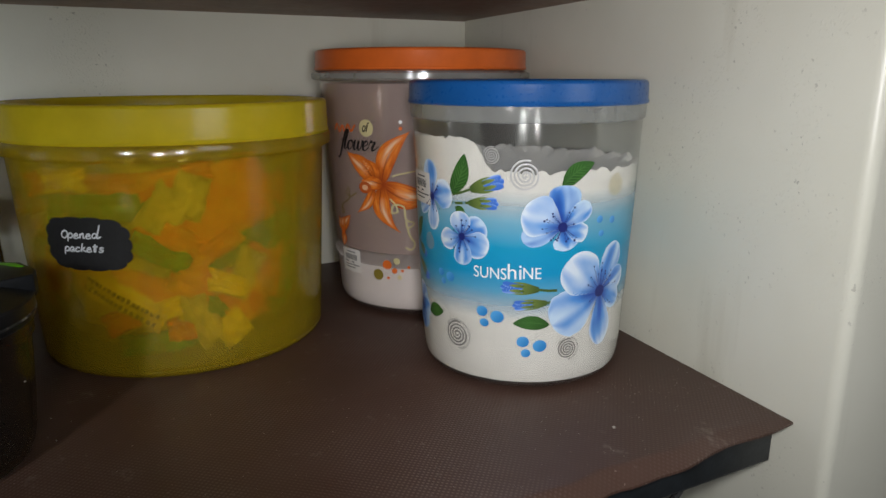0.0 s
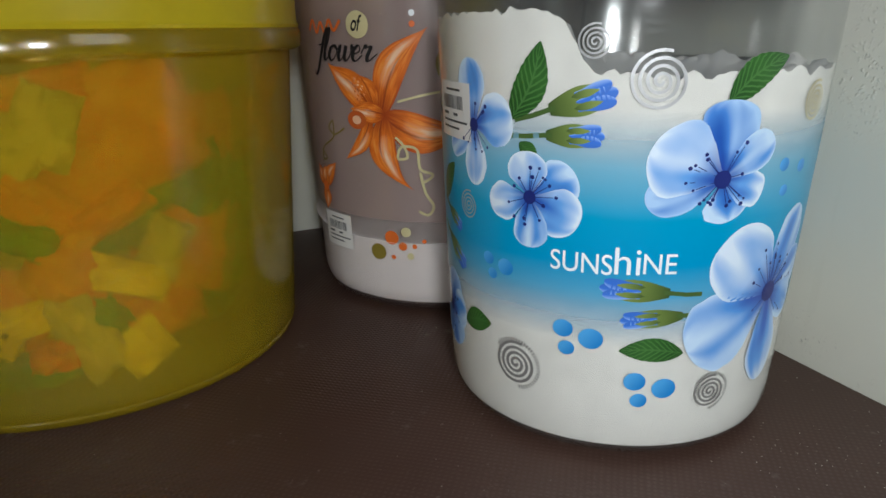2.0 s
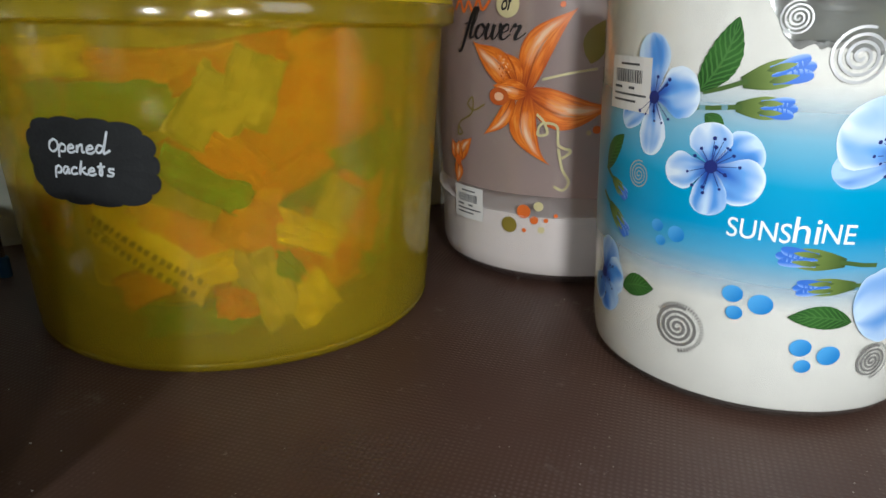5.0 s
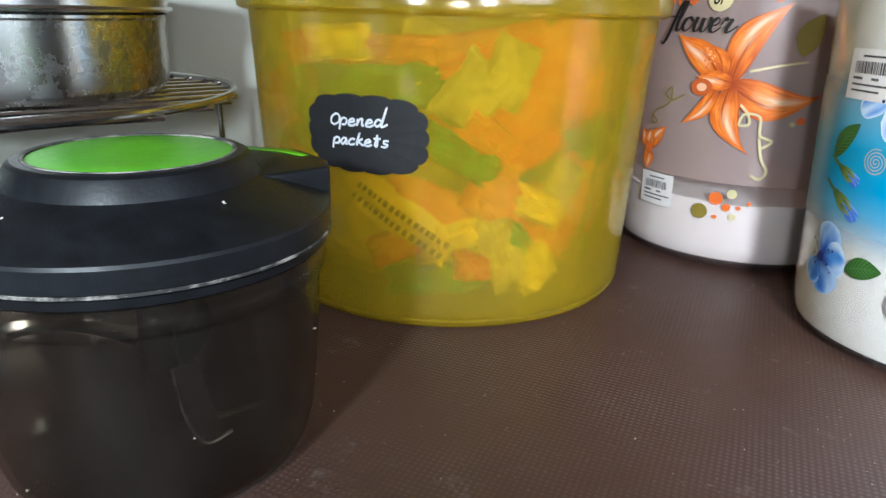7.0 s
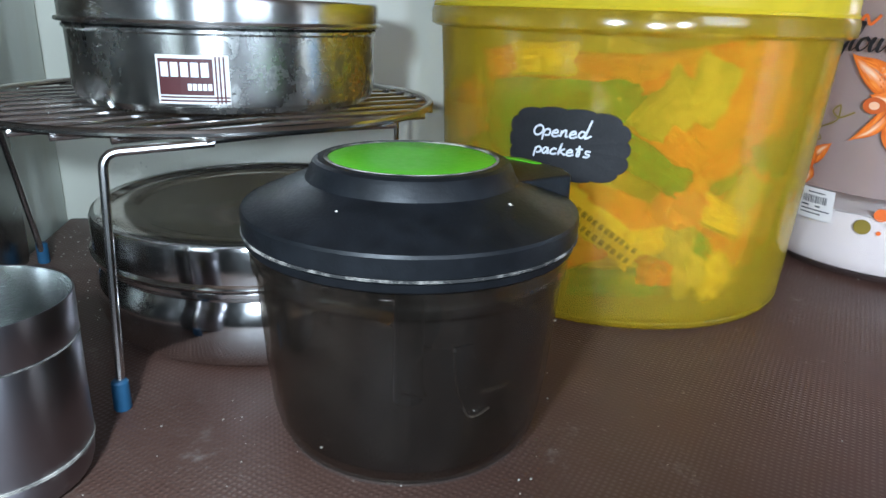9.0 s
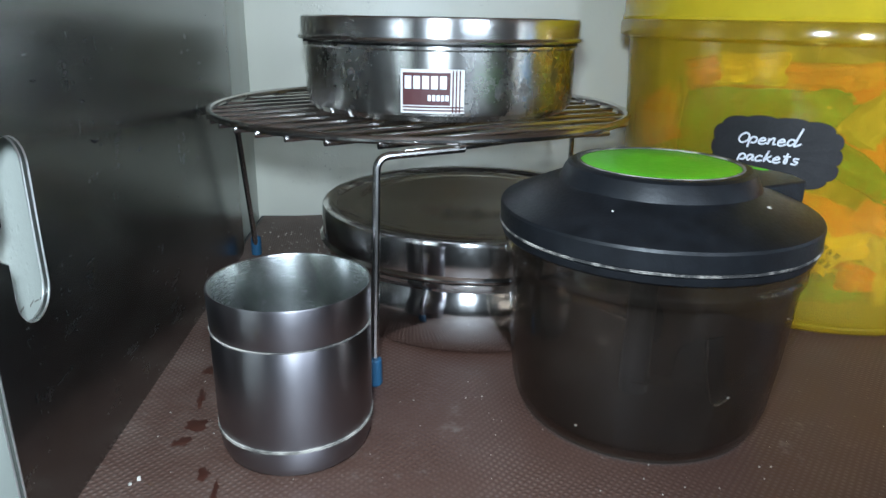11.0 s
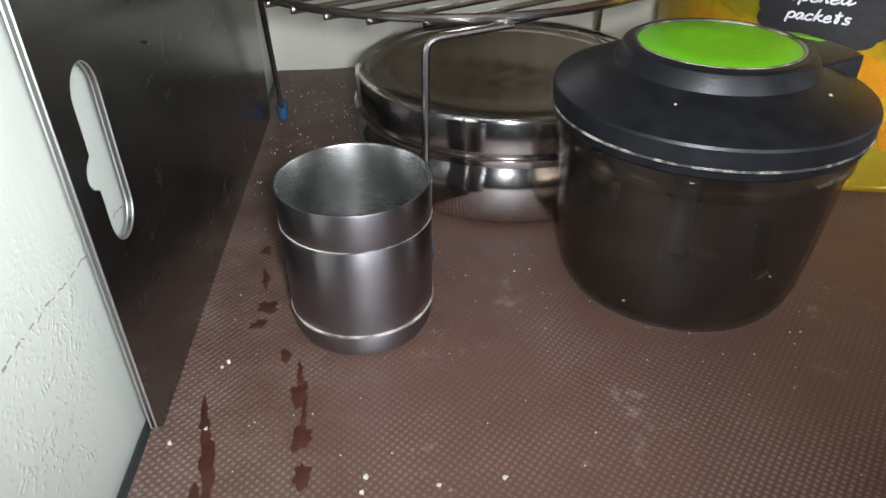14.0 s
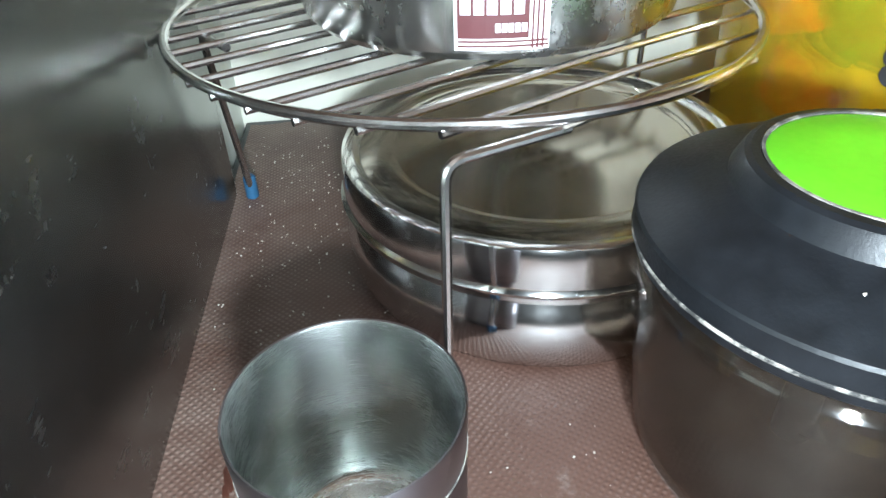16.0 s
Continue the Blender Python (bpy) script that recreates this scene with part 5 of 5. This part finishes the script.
for k, row in enumerate((
    ("orange", -76, 0.116, 0.062, 0.052, 20, 0.006), ("cream", -101, 0.111, 0.034, 0.026, 55, 0.003), ("cream", -92, 0.120, 0.022, 0.030, -20, 0.001), ("red", -96, 0.130, 0.050, 0.018, 10, 0.006), ("orange", -97, 0.092, 0.030, 0.018, -40, 0.001),
    ("green", -104, 0.084, 0.040, 0.016, -28, 0.000), ("green", -126, 0.113, 0.060, 0.022, 5, 0.009), ("orange", -113, 0.054, 0.048, 0.030, -20, 0.006),
    ("orange", -93, 0.062, 0.030, 0.026, -35, 0.002), ("yellow", -104, 0.046, 0.022, 0.014, 15, 0.000), ("yellow", -80, 0.058, 0.034, 0.015, -25, 0.001),
    ("cream", -91, 0.037, 0.020, 0.040, 25, 0.001), ("red", -73, 0.039, 0.040, 0.028, 10, 0.007), ("yellow", -138, 0.131, 0.034, 0.016, 3, 0.000),
    ("yellow", -121, 0.054, 0.062, 0.020, -32, 0.001), ("red", -99, 0.030, 0.018, 0.014, 0, 0.000), ("green", -110, 0.020, 0.050, 0.016, 5, 0.008),
    ("yellow", -79, 0.026, 0.022, 0.022, 30, 0.001), ("red", -100, 0.098, 0.050, 0.022, 25, 0.009), ("green", -66, 0.086, 0.070, 0.034, 8, 0.013),
    ("orange", -128, 0.128, 0.060, 0.014, 0, 0.008), ("yellow", -140, 0.070, 0.050, 0.080, 10, 0.014), ("green", -150, 0.100, 0.060, 0.050, -10, 0.012),
    ("orange", -60, 0.062, 0.050, 0.040, -15, 0.012), ("cream", -110, 0.124, 0.040, 0.030, -15, 0.012), ("cream", -90, 0.080, 0.120, 0.090, 5, 0.026), ("cream", -118, 0.090, 0.040, 0.060, 30, 0.016), ("red", -84, 0.084, 0.040, 0.016, 28, 0.004), ("green", -88, 0.048, 0.036, 0.012, -50, 0.004), ("orange", -122, 0.038, 0.030, 0.016, 24, 0.003), ("cream", -70, 0.066, 0.026, 0.020, 60, 0.005),
    ("orange", -178, 0.098, 0.040, 0.030, 20, 0.004), ("red", -168, 0.060, 0.040, 0.030, -20, 0.006), ("orange", -152, 0.128, 0.026, 0.016, 10, 0.002),
    ("yellow", -140, 0.060, 0.110, 0.090, 8, 0.030), ("orange", -45, 0.080, 0.080, 0.090, 3, 0.022), ("green", -35, 0.060, 0.060, 0.070, 12, 0.016), ("yellow", -165, 0.070, 0.070, 0.100, -5, 0.024),
)):
    made = packet(*row, 100 + k)
    if row[0] == "yellow" and row[1] == -121:
        lay = on_wall(lambda z: tub_r(z) - 0.0040, -120.5, 0.0535, 0.0)
        rnd = random.Random(3)
        c, s = math.cos(radians(-32)), math.sin(radians(-32))
        rows = bmesh.new()
        for line in (0.0034, -0.0030):
            x = -0.024
            while x < 0.026:
                w = rnd.uniform(0.0014, 0.0026)
                quad = ((x, line - 0.0016), (x + w, line - 0.0016), (x + w, line + 0.0016), (x, line + 0.0016))
                rows.faces.new([rows.verts.new(lay(a * c - b * s, a * s + b * c)) for a, b in quad])
                x += w + rnd.uniform(0.0006, 0.0018)
        part("print_line", rows, OLIVE_INK, made)

# ---- chopper details ----
def prism(outline, z0, z1, bevel):
    bm = bmesh.new()
    lo = [bm.verts.new((x, y, z0)) for x, y in outline]
    hi = [bm.verts.new((x, y, z1)) for x, y in outline]
    bm.faces.new(lo)
    bm.faces.new(hi)
    for i in range(len(lo)):
        j = (i + 1) % len(lo)
        bm.faces.new((lo[i], lo[j], hi[j], hi[i]))
    if bevel:
        bmesh.ops.bevel(bm, geom=bm.edges[:], offset=bevel, segments=3, profile=0.5, affect="EDGES")
    return bm


def pull_handle():
    handle = part("pull_handle", prism([(0.034, -0.011), (0.060, 0.001), (0.0605, 0.012), (0.052, 0.032), (0.026, 0.046), (0.020, 0.032)], 0.0830, 0.0950, 0.0012), LID_BLACK, chopper, "black pull handle with green top")
    part("handle_inlay", prism([(0.0520, 0.0190), (0.0550, 0.0200), (0.0495, 0.0305), (0.0265, 0.0432), (0.0240, 0.0385), (0.0440, 0.0290)], 0.0935, 0.09525, 0.0006), GREEN, handle, "green inlay")


pull_handle()
part("cap_ring", lathe([(0.0294, 0.1018), (0.0303, 0.1018), (0.0304, 0.1024), (0.0294, 0.1023)], 96, True), RESIDUE, lid, "pale worn ring round the cap")
part("blade_shaft", lathe([(0, 0.005), (0.006, 0.005), (0.0055, 0.070), (0, 0.072)], 24), LID_BLACK, chopper)


def blade(turn, z):
    bm = bmesh.new()
    rows = []
    for i in range(11):
        t = i / 10
        r = 0.006 + 0.036 * t
        a = 0.55 * t * t
        wide = 0.0065 * (1 - 0.75 * t)
        for_z = z + 0.012 * t
        rows.append([bm.verts.new(((r * math.cos(a) + k * wide * math.sin(a)), r * math.sin(a) - k * wide * math.cos(a), for_z + h)) for k, h in ((-1, 0), (1, 0), (1, 0.0009), (-1, 0.0009))])
    for p, q in zip(rows, rows[1:]):
        for k in range(4):
            bm.faces.new((p[k], p[(k + 1) % 4], q[(k + 1) % 4], q[k]))
    bm.faces.new(rows[0])
    bm.faces.new(rows[-1])
    bmesh.ops.rotate(bm, verts=bm.verts, matrix=Matrix.Rotation(radians(turn), 3, "Z"))
    return bm


for turn, z in ((-70, 0.012), (50, 0.026), (170, 0.038)):
    part("blade", blade(turn, z), TIN, chopper, "curved steel blade")
# moulded U rib on the bowl
def bowl_r(z):
    return 0.0512 + (0.0552 - 0.0512) * (z - 0.013) / 0.051


def channel(ang, half, top):
    """Hollow upright channel moulded into the bowl's wall, round at its top."""
    bm = bmesh.new()
    grid = []
    for j in range(15):
        t = j / 14
        z = 0.006 + (top - 0.006) * t
        wide = half * (1.0 if t < 0.8 else math.sqrt(max(0.0, 1 - ((t - 0.8) / 0.2) ** 2)) * 0.8 + 0.2)
        row = []
        for i in range(13):
            p = 2 * i / 12 - 1
            deep = 0.0075 * (1 - abs(p) ** 4) * min(1.0, (1.0 - t) / 0.10)
            r = bowl_r(z) - 0.0022 - deep - 0.006 * max(0.0, (0.014 - z) / 0.014) ** 2
            a = radians(ang) + p * wide / r
            row.append(bm.verts.new((r * math.cos(a), r * math.sin(a), z)))
        grid.append(row)
    for a, e in zip(grid, grid[1:]):
        for i in range(12):
            bm.faces.new((a[i], a[i + 1], e[i + 1], e[i]))
    part("rib", bm, SMOKE_DARK, chopper, "moulded upright channel in the bowl")


channel(-87.3, 0.0086, 0.0535)
channel(92.7, 0.0086, 0.0535)


def hooked_blade():
    """Upright curved blade near the wall, its ground edge bright."""
    outline = curl([(-78, 0.048), (-76.5, 0.036), (-72, 0.0245), (-67, 0.0205), (-57, 0.0215)], 5) + curl([(-57, 0.0215), (-63, 0.030), (-68, 0.048)], 5)[1:]
    def at(p, r):
        return Vector((r * math.cos(radians(p[0])), r * math.sin(radians(p[0])), p[1]))
    bm = bmesh.new()
    bm.faces.new([bm.verts.new(at(p, 0.0425)) for p in outline])
    ext = bmesh.ops.extrude_face_region(bm, geom=bm.faces[:])
    for el in ext["geom"]:
        if isinstance(el, bmesh.types.BMVert):
            el.co.x, el.co.y = el.co.x * 0.975, el.co.y * 0.975
    made = part("blade", bm, PLATE, chopper, "upright hooked steel blade", smooth=False)
    part("cutting_edge", tube(bmesh.new(), [at(p, 0.0427) for p in outline[:21]], 0.00045, 6), PLATE_EDGE, made, "bright ground edge")


hooked_blade()


def chip(parent, at, size, seed, material=CRUMB):
    rnd = random.Random(seed)
    bm = bmesh.new()
    bmesh.ops.create_icosphere(bm, subdivisions=1, radius=size)
    for v in bm.verts:
        v.co *= rnd.uniform(0.4, 1.0)
        v.co.z *= 0.6
    ob = part("flake", bm, material, parent)
    ob.location = at
    return ob


def on_chopper(ang, r, z):
    return (r * math.cos(radians(ang)), r * math.sin(radians(ang)), z)


for k, (ang, r, z, size) in enumerate(((-52.6, 0.0435, 0.0938, 0.0010), (-20.0, 0.0543, 0.0450, 0.0009), (-132, 0.0508, 0.0120, 0.0011), (-75, 0.0535, 0.0310, 0.0006), (-128, 0.0450, 0.0928, 0.0007))):
    chip(chopper, on_chopper(ang, r, z), size, 40 + k)

# ---- marks on the board, the wall, the mat ----
board = bpy.data.objects["steel_board"]
for k, (v, z) in enumerate(((0.3564, 0.1331), (0.3853, 0.1240), (0.3895, 0.1097), (0.43, 0.075))):
    chip(board, (0.0001, v, z), 0.0013 if k < 3 else 0.0006, 60 + k, INK)


def stain(u, v, a, b, turn, seed):
    rnd = random.Random(seed)
    bm = bmesh.new()
    n = 26
    mid = bm.verts.new((0, 0, 0.0006))
    ring = []
    for i in range(n):
        t = 2 * math.pi * i / n
        k = 1 + 0.75 * noise.noise((math.cos(t) * 1.6, math.sin(t) * 1.6, seed * 1.7)) + 0.35 * noise.noise((math.cos(t) * 4, math.sin(t) * 4, seed * 2.3))
        ring.append(bm.verts.new((a * k * math.cos(t), b * k * math.sin(t), 0.0003)))
    for i in range(n):
        bm.faces.new((mid, ring[i], ring[(i + 1) % n]))
    ob = part("wet_stain", bm, STAIN)
    ob.matrix_basis = pose(u, v, 0.0001, 0, 0, turn)
    return tagged(ob, "dark wet stain soaked into the brown mat", "stain", "stains on the mat")


for k, row in enumerate(((-0.2947, 0.3809, 0.0045, 0.0040, 20), (-0.2975, 0.3705, 0.0042, 0.0026, 10), (-0.2837, 0.3507, 0.0022, 0.0034, 10), (-0.2766, 0.3307, 0.0030, 0.0060, 8), (-0.2741, 0.3097, 0.0030, 0.0048, -6), (-0.3028, 0.3002, 0.0030, 0.0120, 14), (-0.2723, 0.2946, 0.0026, 0.0044, 0), (-0.3014, 0.4253, 0.0024, 0.0030, 0), (-0.2985, 0.4020, 0.0016, 0.0070, 10), (-0.302, 0.278, 0.0040, 0.014, 5), (-0.3075, 0.318, 0.0020, 0.009, 12), (-0.277, 0.340, 0.0012, 0.007, 8), (-0.2742, 0.319, 0.0010, 0.008, 0), (-0.273, 0.272, 0.0028, 0.006, 0))):
    stain(*row, k + 1)


def crumbs():
    rnd = random.Random(11)
    bm = bmesh.new()

    def bit(u, v, size):
        made = bmesh.ops.create_icosphere(bm, subdivisions=1, radius=size, matrix=Matrix.Translation((u, v, size * 0.55)))
        for w in made["verts"]:
            p = Vector((u, v, size * 0.55))
            w.co = p + (w.co - p) * rnd.uniform(0.5, 1.3)
            w.co.z = max(w.co.z, 0.0001)

    for _ in range(300):
        bit(rnd.uniform(-0.318, -0.235), rnd.triangular(0.40, 0.675, 0.60), rnd.uniform(0.0002, 0.0006))
    for _ in range(90):
        bit(rnd.uniform(-0.32, 0.32), rnd.uniform(0.245, 0.66), rnd.choice((0.0002, 0.00025, 0.0003, 0.0004)))
    for _ in range(60):
        bit(rnd.uniform(-0.32, -0.15), rnd.uniform(0.245, 0.40), rnd.choice((0.0002, 0.0003, 0.0004)))
    for _ in range(30):
        a, d = rnd.uniform(0, 6.28), rnd.uniform(0.055, 0.075)
        bit(-0.1167 + d * math.cos(a), 0.3975 + d * math.sin(a), rnd.uniform(0.0002, 0.0005))
    for cu, cv, spread, count in ((0.272, 0.300, 0.022, 70), (0.205, 0.272, 0.030, 50), (0.10, 0.33, 0.05, 50), (-0.06, 0.30, 0.05, 50), (0.05, 0.27, 0.05, 40)):
        for _ in range(count):
            bit(cu + rnd.gauss(0, spread), max(0.245, cv + rnd.gauss(0, spread * 0.7)), rnd.uniform(0.00012, 0.00028))
    for u, v in ((-0.3174, 0.3109), (-0.2519, 0.2924), (-0.2532, 0.2866), (-0.2081, 0.2888), (-0.3065, 0.3162), (-0.2293, 0.2877), (-0.3069, 0.3462), (-0.305, 0.349), (0.2238, 0.2707)):
        bit(u, v, 0.0009)
    ob = part("crumbs", bm, CRUMB, smooth=False)
    return tagged(ob, "white crumbs and grains scattered over the mat", "crumbs", kind="stuff")


crumbs()

# cable hanging under the shelf
bm = tube(bmesh.new(), curl([(0.262, 0.252, -0.026), (0.258, 0.250, -0.036), (0.246, 0.249, -0.047), (0.231, 0.250, -0.060), (0.228, 0.252, -0.10), (0.232, 0.256, -0.20)], 6), 0.0022, 8)
tagged(part("power_cable", bm, CABLE), "thin black cable hanging below the shelf front", "cable")

# dark crack running up the left wall, broken into short pieces
def wall_crack():
    rnd = random.Random(8)
    bm = bmesh.new()
    a, b = Vector((U0 + 0.0003, 0.262, 0.070)), Vector((U0 + 0.0003, 0.365, 0.0645))
    t = 0.0
    while t < 1:
        step = rnd.uniform(0.012, 0.035)
        p, q = a.lerp(b, t), a.lerp(b, min(1, t + step))
        for v in (p, q):
            v.z += rnd.uniform(-0.0008, 0.0008)
        w = rnd.uniform(0.00025, 0.0006)
        bm.faces.new([bm.verts.new(v) for v in (p + Vector((0, 0, w)), q + Vector((0, 0, w * 0.6)), q - Vector((0, 0, w)), p - Vector((0, 0, w * 0.7)))])
        t += step + rnd.uniform(0.002, 0.03)
    return tagged(part("crack", bm, paint("crack_grey", (0.28, 0.27, 0.23), 0.9), smooth=False), "thin broken crack in the painted wall", "crack", kind="structure")


wall_crack()
